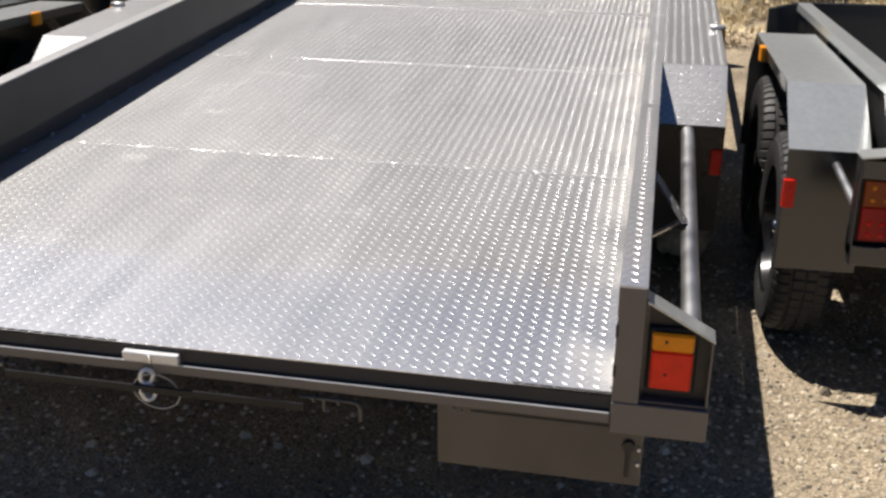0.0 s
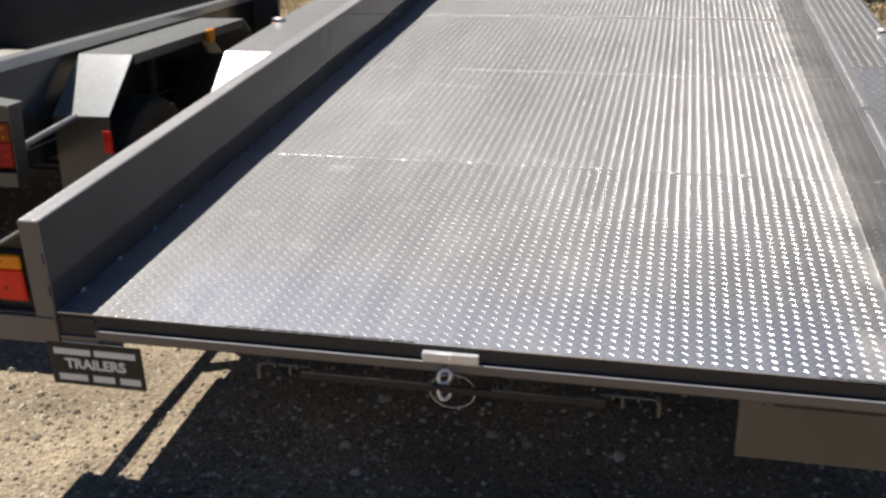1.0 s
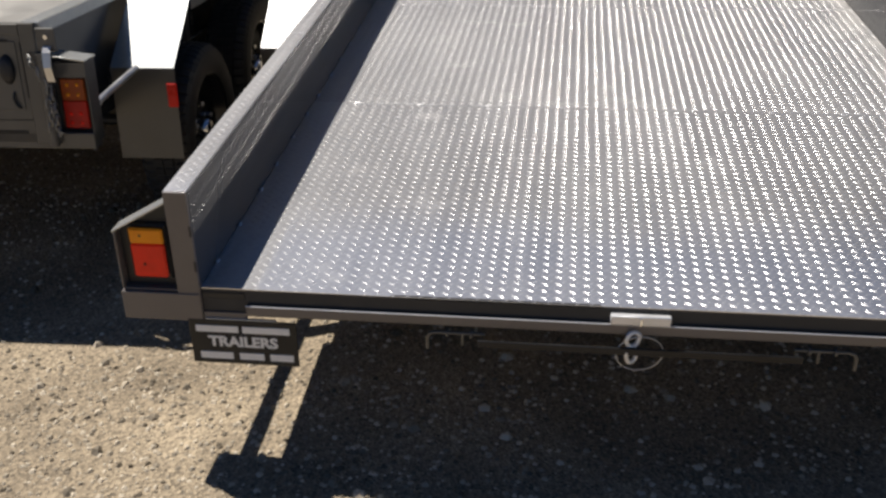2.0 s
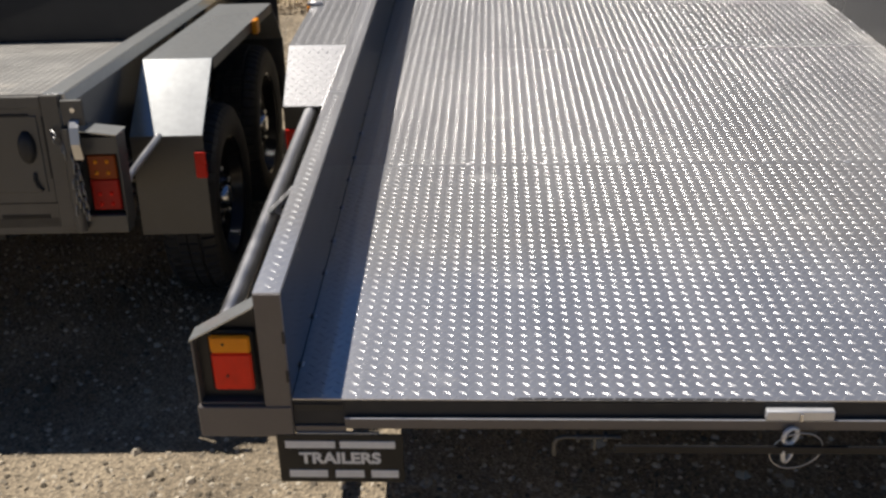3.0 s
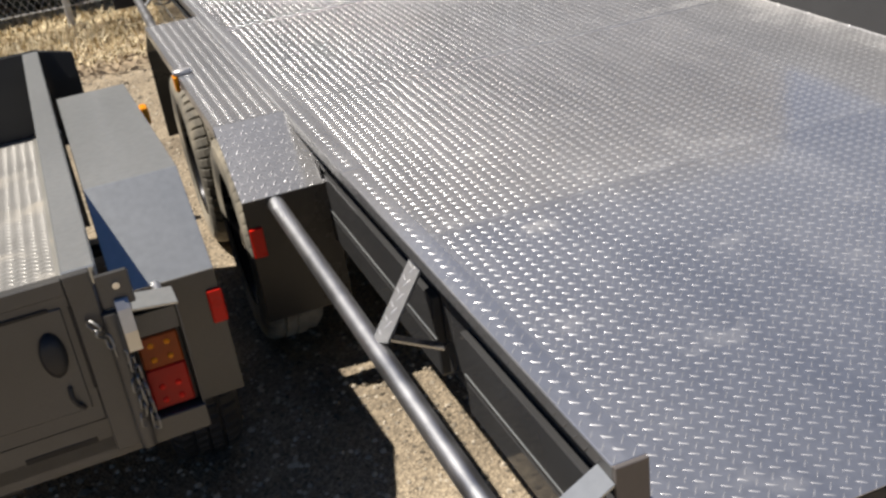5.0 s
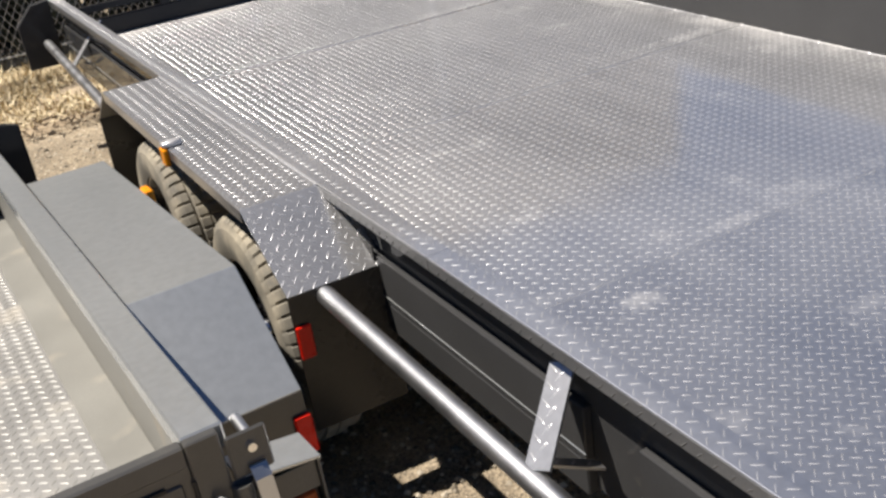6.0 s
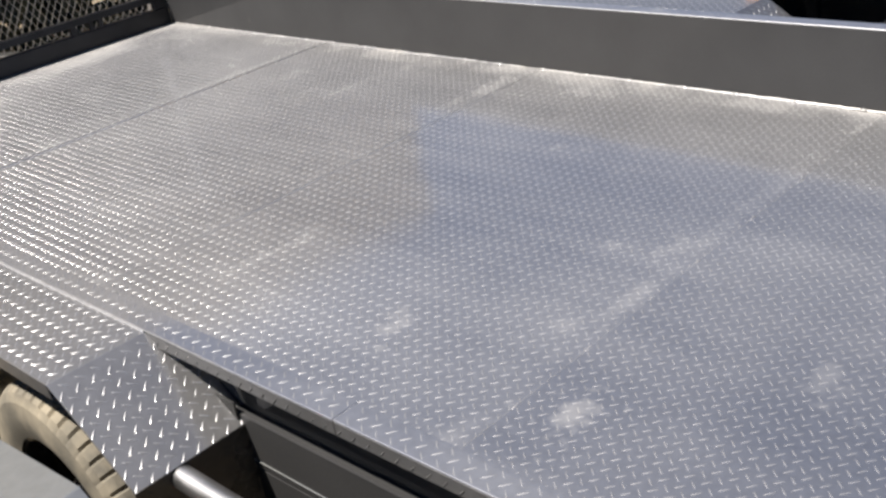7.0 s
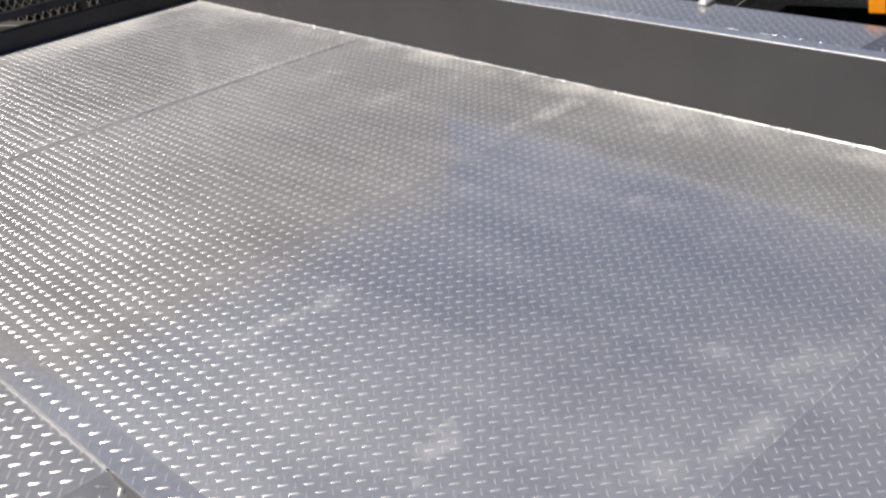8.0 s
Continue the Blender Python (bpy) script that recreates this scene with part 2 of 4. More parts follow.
GREEN = material("faded_green_paint", (0.14, 0.22, 0.15), 0.45, 0.0, 0.12, 12, 200, 0.05, 0.05, (0.24, 0.24, 0.19), 0.0, 9)
GROUND = ground_material()
STONE = island_material("loose_grit", (0.10, 0.082, 0.056), (0.66, 0.575, 0.44))
STRAW = island_material("dry_straw", (0.32, 0.23, 0.11), (0.95, 0.83, 0.56))
# leaf colours near black, carrying the shade of the dark backdrop
LEAF = island_material("hedge_leaves", (0.014, 0.018, 0.012), (0.07, 0.08, 0.055))
CLAD = material("beige_cladding", (0.58, 0.53, 0.45), 0.5, 0.0, 0.06, 1.0, 40, 0.0, 0.05)
EARTH = material("dry_earth", (0.40, 0.32, 0.22), 0.95, 0, 0.3, 4, 60, 0.8, bump_scale=60)


# ---- building helpers ----
def thing(name, label, category, at=None, group=""):
    ob = new(name)
    ob.empty_display_size = 0.1
    if at is not None:
        ob.matrix_world = at
    return tagged(ob, label, category, group)


def part(name, bm, mat, parent=None, label="", smooth=False, kind="", sharp=40):
    me = bpy.data.meshes.new(name)
    bmesh.ops.recalc_face_normals(bm, faces=bm.faces)
    bm.to_mesh(me)
    bm.free()
    me.materials.append(mat)
    if smooth:
        me.polygons.foreach_set("use_smooth", [True] * len(me.polygons))
        me.set_sharp_from_angle(angle=radians(sharp))
    ob = new(name, me)
    if parent is not None:
        ob.parent = parent
    return tagged(ob, label, kind=kind)


def box(bm, lo, hi, bevel=0.002, m=None):
    """A box with eased edges."""
    t = bmesh.new()
    bmesh.ops.create_cube(t, size=1)
    for v in t.verts:
        v.co = Vector([(lo[i] + hi[i]) / 2 + v.co[i] * (hi[i] - lo[i]) for i in range(3)])
    if bevel:
        bmesh.ops.bevel(t, geom=list(t.edges), offset=bevel, segments=1, affect='EDGES')
    add(bm, t, m)
    return bm


def add(bm, t, m=None):
    if m is not None:
        t.transform(m)
    me = bpy.data.meshes.new("scrap")
    t.to_mesh(me)
    t.free()
    bm.from_mesh(me)
    bpy.data.meshes.remove(me)


def prism(bm, outline, axis, a, b, bevel=0.0015):
    """A polygon pushed along an axis; outline holds the other two coordinates in xyz order."""
    t = bmesh.new()

    def place(p, d):
        q = list(p)
        q.insert(axis, d)
        return t.verts.new(q)
    lower, upper = [place(p, a) for p in outline], [place(p, b) for p in outline]
    n = len(outline)
    t.faces.new(lower)
    t.faces.new(upper[::-1])
    for i in range(n):
        t.faces.new((lower[i], lower[(i + 1) % n], upper[(i + 1) % n], upper[i]))
    bmesh.ops.recalc_face_normals(t, faces=t.faces)
    if bevel:
        bmesh.ops.bevel(t, geom=list(t.edges), offset=bevel, segments=1, affect='EDGES')
    add(bm, t)
    return bm


def rod(bm, points, r, seg=14):
    """A round bar through a row of points, with closed ends."""
    pts = [Vector(p) for p in points]
    rings = []
    side = None
    for i, p in enumerate(pts):
        d = (pts[min(i + 1, len(pts) - 1)] - pts[max(i - 1, 0)]).normalized()
        if side is None:
            side = d.orthogonal().normalized()
        side = (side - d * side.dot(d)).normalized()
        up = d.cross(side)
        rings.append([bm.verts.new(p + (side * math.cos(k * 2 * math.pi / seg) + up * math.sin(k * 2 * math.pi / seg)) * r) for k in range(seg)])
    for a, c in zip(rings, rings[1:]):
        for k in range(seg):
            bm.faces.new((a[k], a[(k + 1) % seg], c[(k + 1) % seg], c[k]))
    bm.faces.new(rings[0][::-1])
    bm.faces.new(rings[-1])
    return bm


def lathe(bm, profile, seg=48, notch=None):
    """Turns (radius, x) pairs about the x axis. notch(i, k): a change of radius at ring point i, step k."""
    rings = []
    for k in range(seg):
        a = 2 * math.pi * k / seg
        row = []
        for i, (r, x) in enumerate(profile):
            q = r + (notch(i, k) if notch else 0)
            row.append(bm.verts.new((x, q * math.cos(a), q * math.sin(a))))
        rings.append(row)
    for k in range(seg):
        a, c = rings[k], rings[(k + 1) % seg]
        for i in range(len(profile) - 1):
            bm.faces.new((a[i], a[i + 1], c[i + 1], c[i]))
    return bm


def torus(bm, m, R, r, stretch=0.0, seg=20, ring=8):
    """A ring, or with stretch a chain link, in the local xz plane."""
    grid = []
    for i in range(seg):
        a = 2 * math.pi * i / seg
        cx, cz = R * math.cos(a), R * math.sin(a)
        off = stretch if math.sin(a) > 0 else -stretch
        grid.append([bm.verts.new(m @ Vector((cx + r * math.cos(b) * math.cos(a), r * math.sin(b), cz + off + r * math.cos(b) * math.sin(a)))) for b in [2 * math.pi * k / ring for k in range(ring)]])
    for i in range(seg):
        for k in range(ring):
            bm.faces.new((grid[i][k], grid[(i + 1) % seg][k], grid[(i + 1) % seg][(k + 1) % ring], grid[i][(k + 1) % ring]))
    return bm


PITCH_U, PITCH_V = 0.0304, 0.0300


def lug_shape(L, W):
    """The outline, shoulder and ridge of one lens-shaped lug, as (along, across, share of the height)."""
    rim = [(-1.0, 0), (-0.62, 0.72), (0, 1.0), (0.62, 0.72), (1.0, 0), (0.62, -0.72), (0, -1.0), (-0.62, -0.72)]
    pts = [(x * L, y * W, 0.0) for x, y in rim]
    pts += [(x * L * 0.70, y * W * 0.52, 0.78) for x, y in rim]
    pts += [(-0.40 * L, 0, 1.0), (0.40 * L, 0, 1.0)]
    faces = [(i, (i + 1) % 8, 8 + (i + 1) % 8, 8 + i) for i in range(8)]
    faces += [(8, 9, 16), (15, 8, 16), (9, 10, 17, 16), (10, 11, 17), (11, 12, 17), (12, 13, 17), (13, 14, 16, 17), (14, 15, 16)]
    return np.array(pts), faces


def tread(name, parent, origin, u, v, lu, lv, mat, height=0.00085, rise=None, margin=0.008, turn=0.0, keep=None):
    """The raised lugs of checker plate on a flat stretch: two crossing families on one grid. keep(x, y): whether the plate reaches there."""
    o, u, v = Vector(origin), Vector(u).normalized(), Vector(v).normalized()
    n = u.cross(v)
    shape, faces0 = lug_shape(0.0114, 0.0016)
    verts, faces = [], []
    count = 0
    for fam in (0, 1):
        a = math.radians((-38 if fam else 47) + turn)
        ca, sa = math.cos(a), math.sin(a)
        pts = np.stack([shape[:, 0] * ca - shape[:, 1] * sa, shape[:, 0] * sa + shape[:, 1] * ca, shape[:, 2] * height], 1)
        x = margin + fam * PITCH_U / 2
        while x < lu - margin:
            y = margin + fam * PITCH_V / 2
            while y < lv - margin:
                c = o + u * x + v * y
                y += PITCH_V
                if keep and not keep(c.x, c.y):
                    continue
                lift = rise(c.x, c.y) if rise else 0.0
                for px, py, pz in pts:
                    q = c + u * px + v * py + n * (pz - 0.0001)
                    verts.append((q.x, q.y, q.z + lift))
                faces.extend(tuple(i + count for i in f) for f in faces0)
                count += len(shape)
            x += PITCH_U
    me = bpy.data.meshes.new(name)
    me.from_pydata(verts, [], faces)
    me.materials.append(mat)
    me.polygons.foreach_set("use_smooth", [True] * len(me.polygons))
    ob = new(name, me)
    ob.parent = parent
    return tagged(ob, kind="stuff")


# ---- ground ----
def ground():
    bm = bmesh.new()
    xs = [-300, -60, -12] + [-5 + 0.25 * i for i in range(41)] + [12, 60, 300]
    ys = [-300, -60, -10] + [-2.5 + 0.25 * i for i in range(45)] + [14, 60, 300]
    rows = []
    for y in ys:
        row = []
        for x in xs:
            z = 0.0
            if abs(x) < 6 and -3 < y < 9:
                z = level(x, y)
                if y > 5.2:
                    z += 0.05 * min((y - 5.2) / 0.5, 1) + 0.02 * noise.noise((x * 3, y * 3, 5))
            elif y >= 9:
                z = -0.02
            row.append(bm.verts.new((x, y, z)))
        rows.append(row)
    for a, b in zip(rows, rows[1:]):
        for i in range(len(xs) - 1):
            bm.faces.new((a[i], a[i + 1], b[i + 1], b[i]))
    g = part("ground", bm, GROUND, None, "grey-brown gravelly yard ground with loose grit", True, "structure")
    return g


def level(x, y):
    return 0.006 * noise.noise((x * 1.3, y * 1.3, 0.3)) - 0.042 * min(max((y - 1.40) / 0.4, 0), 1)


def grit():
    """Loose stones lying on the yard."""
    rnd = random.Random(4)
    verts, faces = [], []
    base = [(1, 0, 0), (0.3, 0.9, 0), (-0.8, 0.6, 0), (-0.8, -0.6, 0), (0.3, -0.9, 0), (0.45, 0.3, 0.8), (-0.4, 0.35, 0.9), (-0.1, -0.5, 0.75)]
    tops = [(0, 1, 5), (1, 2, 6), (1, 6, 5), (2, 3, 6), (3, 4, 7), (3, 7, 6), (4, 0, 5), (4, 5, 7), (5, 6, 7)]
    for i in range(70000):
        if i < 44000:
            x, y = rnd.uniform(-2.6, 2.6), rnd.uniform(-0.7, 3.0)
        elif i < 58000:
            x, y = rnd.uniform(-2.8, -0.9), rnd.uniform(2.8, 5.5)
        elif i < 63500:
            x, y = rnd.uniform(-1.9, -0.2), rnd.uniform(-0.75, 0.35)
        else:
            x, y = rnd.uniform(1.0, 2.2), rnd.uniform(-0.75, 0.9)
        s = 0.0018 + 0.0095 * rnd.random() ** 2.8
        if rnd.random() < 0.022:
            s *= 1.9
        a = rnd.uniform(0, 6.28)
        k = len(verts)
        h = rnd.uniform(0.5, 1.0)
        for px, py, pz in base:
            j = rnd.uniform(0.75, 1.2)
            verts.append((x + s * j * (px * math.cos(a) - py * math.sin(a)), y + s * j * (px * math.sin(a) + py * math.cos(a)), level(x, y) - 0.001 + s * h * pz))
        faces.extend(tuple(k + i for i in f) for f in tops)
    me = bpy.data.meshes.new("loose_stones")
    me.from_pydata(verts, [], faces)
    me.materials.append(STONE)
    tagged(new("loose_stones", me), "pale loose stones and grit scattered on the yard", "gravel", kind="stuff")


def dry_verge():
    """The strip of earth, dead grass and litter along the fence."""
    bm = bmesh.new()
    nx, ny = 60, 14
    rows = []
    for j in range(ny + 1):
        row = []
        for i in range(nx + 1):
            x = -7 + 14 * i / nx
            y = 5.25 + 0.25 * noise.noise((x * 1.7, 0, 0)) + 2.4 * j / ny
            edge = min(j / 2, 1)
            z = -0.02 + edge * (0.05 + 0.05 * noise.noise((x * 2.5, y * 2.5, 2))) - (0.03 if j == 0 else 0)
            row.append(bm.verts.new((x, y, z)))
        rows.append(row)
    for a, b in zip(rows, rows[1:]):
        for i in range(nx):
            bm.faces.new((a[i], a[i + 1], b[i + 1], b[i]))
    part("earth_verge", bm, EARTH, None, "bare dry earth verge along the fence", True, "structure")
    rnd = random.Random(8)
    verts, faces = [], []
    for _ in range(46000):
        x, y = rnd.uniform(-3.4, 3.0), 5.15 + 1.75 * rnd.random() ** 0.8
        if noise.noise((x * 1.5, y * 2, 7)) < -0.25 - 0.25 * min(1, (y - 5.15) / 0.5):
            continue
        a, lean = rnd.uniform(0, 6.28), rnd.uniform(0.1, 1.0)
        ln, w = rnd.uniform(0.03, 0.12), rnd.uniform(0.003, 0.009)
        dx, dy = math.cos(a), math.sin(a)
        z = 0.02 + rnd.uniform(0, 0.05)
        k = len(verts)
        verts += [(x - dy * w, y + dx * w, z), (x + dy * w, y - dx * w, z), (x + dx * ln * lean, y + dy * ln * lean, z + ln * (1.02 - lean) * 0.7)]
        faces.append((k, k + 1, k + 2))
    me = bpy.data.meshes.new("dry_grass")
    me.from_pydata(verts, [], faces)
    me.materials.append(STRAW)
    tagged(new("dry_grass", me), "straw-coloured dead grass and leaf litter under the fence", "grass", kind="stuff")


def hedge():
    rnd = random.Random(3)
    verts, faces = [], []
    for _ in range(42000):
        x = rnd.uniform(-12, 14)
        top = 1.6 + 0.5 * noise.noise((x * 0.5, 3, 1)) + 0.4 * noise.noise((x * 1.9, 3, 1))
        z = top * rnd.random() ** 0.7
        y = 6.75 + rnd.uniform(0, 1.0) + 0.5 * noise.noise((x * 0.9, z, 4))
        s = rnd.uniform(0.07, 0.17)
        d = Vector((rnd.uniform(-1, 1), rnd.uniform(-1, 1), rnd.uniform(-1, 1))).normalized()
        e = d.orthogonal().normalized()
        c = Vector((x, y, max(z, 0.05)))
        k = len(verts)
        verts += [c - d * s, c + e * s * 0.45, c + d * s, c - e * s * 0.45]
        faces.append((k, k + 1, k + 2, k + 3))
    me = bpy.data.meshes.new("far_hedge")
    me.from_pydata(verts, [], faces)
    me.materials.append(LEAF)
    tagged(new("far_hedge", me), "near-black hedge behind the wire fence, its shade put into the leaves", "hedge", kind="stuff")


def warehouse():
    """An unseen long wall behind the hedge, added for its warm reflection in the deck."""
    bm = box(bmesh.new(), (-24, 11.0, -0.05), (8.0, 11.25, 5.9), 0.02)
    x = -23.9
    while x < 7.9:
        box(bm, (x, 10.96, 0.0), (x + 0.05, 11.001, 5.85), 0.0)
        x += 0.25
    part("wall_back", bm, CLAD, None, "unseen beige ribbed wall behind the fence, reflected in the deck", False, "structure")


# ---- wire fence ----
def fence():
    f = thing("wire_fence", "galvanised chain-link fence on steel posts along the yard", "fence")
    Y = 6.15
    bm = bmesh.new()
    lo, hi, step = 0.19, 1.95, 0.047
    x0, x1 = -6.0, 6.0
    span = (hi - lo) * 0.62
    for sgn in (1, -1):
        x = x0
        while x < x1:
            pts = []
            for i in range(9):
                q = i / 8
                pts.append((x + sgn * span * (q - 0.5), Y + sgn * 0.003, lo + (hi - lo) * q))
            rod(bm, pts, 0.0018, 4)
            x += step
    part("chain_link", bm, WIRE, f, "galvanised diamond wire mesh")
    for x in (-4.6, -1.53, 1.6, 4.7):
        bm = bmesh.new()
        rod(bm, [(x, Y + 0.035, 0), (x, Y + 0.035, 2.05)], 0.024, 16)
        part("post", bm, WIRE, f, smooth=True)
    for z in (0.20, 1.95):
        bm = bmesh.new()
        rod(bm, [(x0, Y, z), (x1, Y, z)], 0.004, 6)
        part("strand_wire", bm, WIRE, f)


# ---- wheels ----
def wheel(parent, at, facing, width=0.170, R=0.308, rubber=None):
    """A wheel whose outer side looks along facing (+1 or -1) on x."""
    rr = R * 0.66
    bm = bmesh.new()
    s = facing
    h = width / 2
    lathe(bm, [(rr * 0.98, s * h * 0.95), (rr * 0.93, s * h * 0.9), (rr * 0.86, s * h * 0.45), (rr * 0.62, s * h * 0.15), (rr * 0.5, s * h * 0.35), (rr * 0.36, s * h * 0.42), (0.001, s * h * 0.42)], 48)
    for i in range(10):
        a = i * math.pi / 5
        t = bmesh.new()
        bmesh.ops.create_cone(t, segments=10, radius1=0.016, radius2=0.014, depth=0.006, cap_ends=True)
        add(bm, t, Matrix.Translation((s * h * 0.20, rr * 0.74 * math.cos(a), rr * 0.74 * math.sin(a))) @ pose(0, 0, 0, 0, 90, 0))
    w = part("wheel", bm, RIM, parent, "glossy black steel rim with road dust", True)
    w.matrix_local = Matrix.Translation(at)
    prof = [(rr * 0.97, s * h * 0.98), (rr * 1.06, s * h * 1.04), (R * 0.80, s * h * 1.08), (R * 0.90, s * h * 1.03), (R * 0.955, s * h * 0.93), (R * 0.985, s * h * 0.74), (R * 0.992, s * h * 0.5),
            (R * 0.975, s * h * 0.46), (R * 0.975, s * h * 0.40), (R, s * h * 0.36), (R, s * h * 0.05), (R * 0.982, s * h * 0.03), (R * 0.982, -s * h * 0.03), (R, -s * h * 0.05), (R, -s * h * 0.36),
            (R * 0.975, -s * h * 0.40), (R * 0.975, -s * h * 0.46), (R * 0.985, -s * h * 0.74), (R * 0.93, -s * h * 0.97), (R * 0.75, -s * h * 1.08), (rr, -s * h)]

    def notch(i, k):
        if i in (4, 5, 6) and k % 6 == 0:
            return -0.007
        if i in (17, 18) and k % 6 == 0:
            return -0.007
        if i in (9, 10, 13, 14) and k % 6 == 3:
            return -0.005
        return 0
    bm = bmesh.new()
    lathe(bm, prof[:4] + [(R * 0.90, s * h * 0.95), (R * 0.90, -s * h * 0.95)] + prof[19:], 120)
    tyre = part("tyre", bm, rubber or RUBBER, w, "rubber tyre side wall", True)
    bm = bmesh.new()
    lathe(bm, prof[3:20], 336, lambda i, k: notch(i + 3, k))
    part("tread", bm, rubber or RUBBER, tyre, "worn tread and shoulder", True, sharp=24)
    bm = bmesh.new()
    lathe(bm, [(0.034, s * h * 0.4), (0.034, s * h * 0.75), (0.028, s * h * 0.85), (0.0005, s * h * 0.87)], 24)
    part("hub_cap", bm, CHROME, w, "bright metal hub cap", True)
    for i in range(5):
        a = i * 2 * math.pi / 5 + 0.3
        bm = bmesh.new()
        lathe(bm, [(0.011, s * h * 0.38), (0.011, s * h * 0.62), (0.006, s * h * 0.68), (0.0005, s * h * 0.69)], 6)
        o = part("wheel_nut", bm, CHROME, w)
        o.location = (0, rr * 0.43 * math.cos(a), rr * 0.43 * math.sin(a))
    return w


# ---- the car trailer ----
D = 0.47            # deck height
HALF = 0.955        # half of the deck's width inside the walls
OUT = 1.007         # outer side of the walls
TOP = 0.702         # top of the walls
END = 4.84          # front end of the deck
SEAMS = (0.0, 1.192, 2.405, 3.602, 4.84)
GUARD = (1.480, 1.687, 2.965, 3.172)   # folds of the tandem mudguards along the trailer
SKEW = 0.0235       # how far the left side runs outwards for each metre forward
TILT = (0.0015, 0.0030, -0.0040, -0.0025)


def side_shift(s, y):
    return SKEW * y if s < 0 else 0.0


def skewed(build, *args):
    """Builds a piece of the left side and lets it run outwards to the front."""
    before = set(bpy.data.objects)
    build(*args)
    done = set()
    for ob in set(bpy.data.objects) - before:
        if ob.type == 'MESH' and ob.data.name not in done:
            done.add(ob.data.name)
            for v in ob.data.vertices:
                v.co.x -= SKEW * v.co.y


def sheet_lift(k):
    mid = (SEAMS[k] + SEAMS[k + 1]) / 2

    def lift(x, y):
        return TILT[k] * (y - mid) + 0.0022 * noise.noise((x * 1.6, y * 1.6, k * 3.1)) + 0.0005 * noise.noise((x * 5, y * 5, k * 7.7))
    return lift


def deck(tr):
    for k in range(4):
        lift = sheet_lift(k)
        y0, y1 = SEAMS[k] + (0.001 if k == 0 else 0.0002), SEAMS[k + 1] - 0.0002
        bm = bmesh.new()
        nx, ny = 40, 26
        tops, lows = [], []
        for j in range(ny + 1):
            y = y0 + (y1 - y0) * j / ny
            ta, la = [], []
            for i in range(nx + 1):
                left = -HALF - SKEW * y + 0.001
                x = left + (HALF - 0.001 - left) * i / nx
                z = D + lift(x, y)
                ta.append(bm.verts.new((x, y, z)))
                la.append(bm.verts.new((x, y, z - 0.004)))
            tops.append(ta)
            lows.append(la)
        for j in range(ny):
            for i in range(nx):
                bm.faces.new((tops[j][i], tops[j][i + 1], tops[j + 1][i + 1], tops[j + 1][i]))
                bm.faces.new((lows[j][i], lows[j + 1][i], lows[j + 1][i + 1], lows[j][i + 1]))
        for j in range(ny):
            bm.faces.new((tops[j][0], tops[j + 1][0], lows[j + 1][0], lows[j][0]))
            bm.faces.new((tops[j][nx], lows[j][nx], lows[j + 1][nx], tops[j + 1][nx]))
        for i in range(nx):
            bm.faces.new((tops[0][i], lows[0][i], lows[0][i + 1], tops[0][i + 1]))
            bm.faces.new((tops[ny][i], tops[ny][i + 1], lows[ny][i + 1], lows[ny][i]))
        s = part("deck_sheet", bm, PLATE, tr, "silver checker-plate deck sheet with dusty stains", True)
        wide = PITCH_U * math.ceil(SKEW * y1 / PITCH_U)
        tread("tread_pattern", s, (-HALF - wide, y0, D), (1, 0, 0), (0, 1, 0), 2 * HALF + wide, y1 - y0, LUG, rise=lift, keep=lambda x, y: x > -HALF - SKEW * y + 0.008)
        # weld bead and tacks along the front edge of the sheet
        if k < 3:
            ahead, left = sheet_lift(k + 1), -HALF - SKEW * y1 + 0.004
            rnd = random.Random(40 + k)
            bm = bmesh.new()
            pts = []
            for i in range(161):
                x = left + (HALF - 0.004 - left) * i / 160
                pts.append((x, SEAMS[k + 1] + rnd.uniform(-0.0006, 0.0006), D + max(lift(x, y1), ahead(x, y1)) - (0.0011, 0.0018, 0.0020)[k] + rnd.uniform(-0.0004, 0.0004)))
            rod(bm, pts, 0.0016, 6)
            part("seam_weld", bm, LUG, s, "uneven weld bead between deck sheets", True)
            rnd = random.Random(20 + k)
            for i in range(9):
                bm = bmesh.new()
                x = -0.86 + 0.215 * i + rnd.uniform(-0.03, 0.03)
                t = bmesh.new()
                bmesh.ops.create_uvsphere(t, u_segments=10, v_segments=6, radius=1)
                add(bm, t, Matrix.Translation((x, y1, D + 0.0005)) @ Matrix.Diagonal((0.014, 0.004, 0.0022, 1)))
                part("weld", bm, LUG, s, smooth=True)
    # bright weld run along the foot of one wall
    rnd = random.Random(12)
    bm = bmesh.new()
    rod(bm, [(HALF - 0.002 + rnd.uniform(-0.001, 0.001), 0.02 + (END - 0.04) * i / 240, D + 0.001 + rnd.uniform(-0.001, 0.0012)) for i in range(241)], 0.0024, 6)
    part("foot_weld", bm, LUG, tr, "bright weld run along the wall's foot", True)
    # plug welds where deck meets the walls
    for s in (-1, 1):
        bm = bmesh.new()
        y, i = 0.12, 0
        while y < END - 0.1:
            t = bmesh.new()
            bmesh.ops.create_uvsphere(t, u_segments=8, v_segments=6, radius=1)
            add(bm, t, Matrix.Translation((s * (HALF - 0.004 + side_shift(s, y)), y, D + 0.002)) @ Matrix.Diagonal((0.0045, 0.011, 0.004, 1)))
            y += 0.19 + 0.02 * math.sin(i * 2.3)
            i += 1
        part("wall_weld", bm, LUG, tr, "bright weld beads along the wall", True, "stuff")


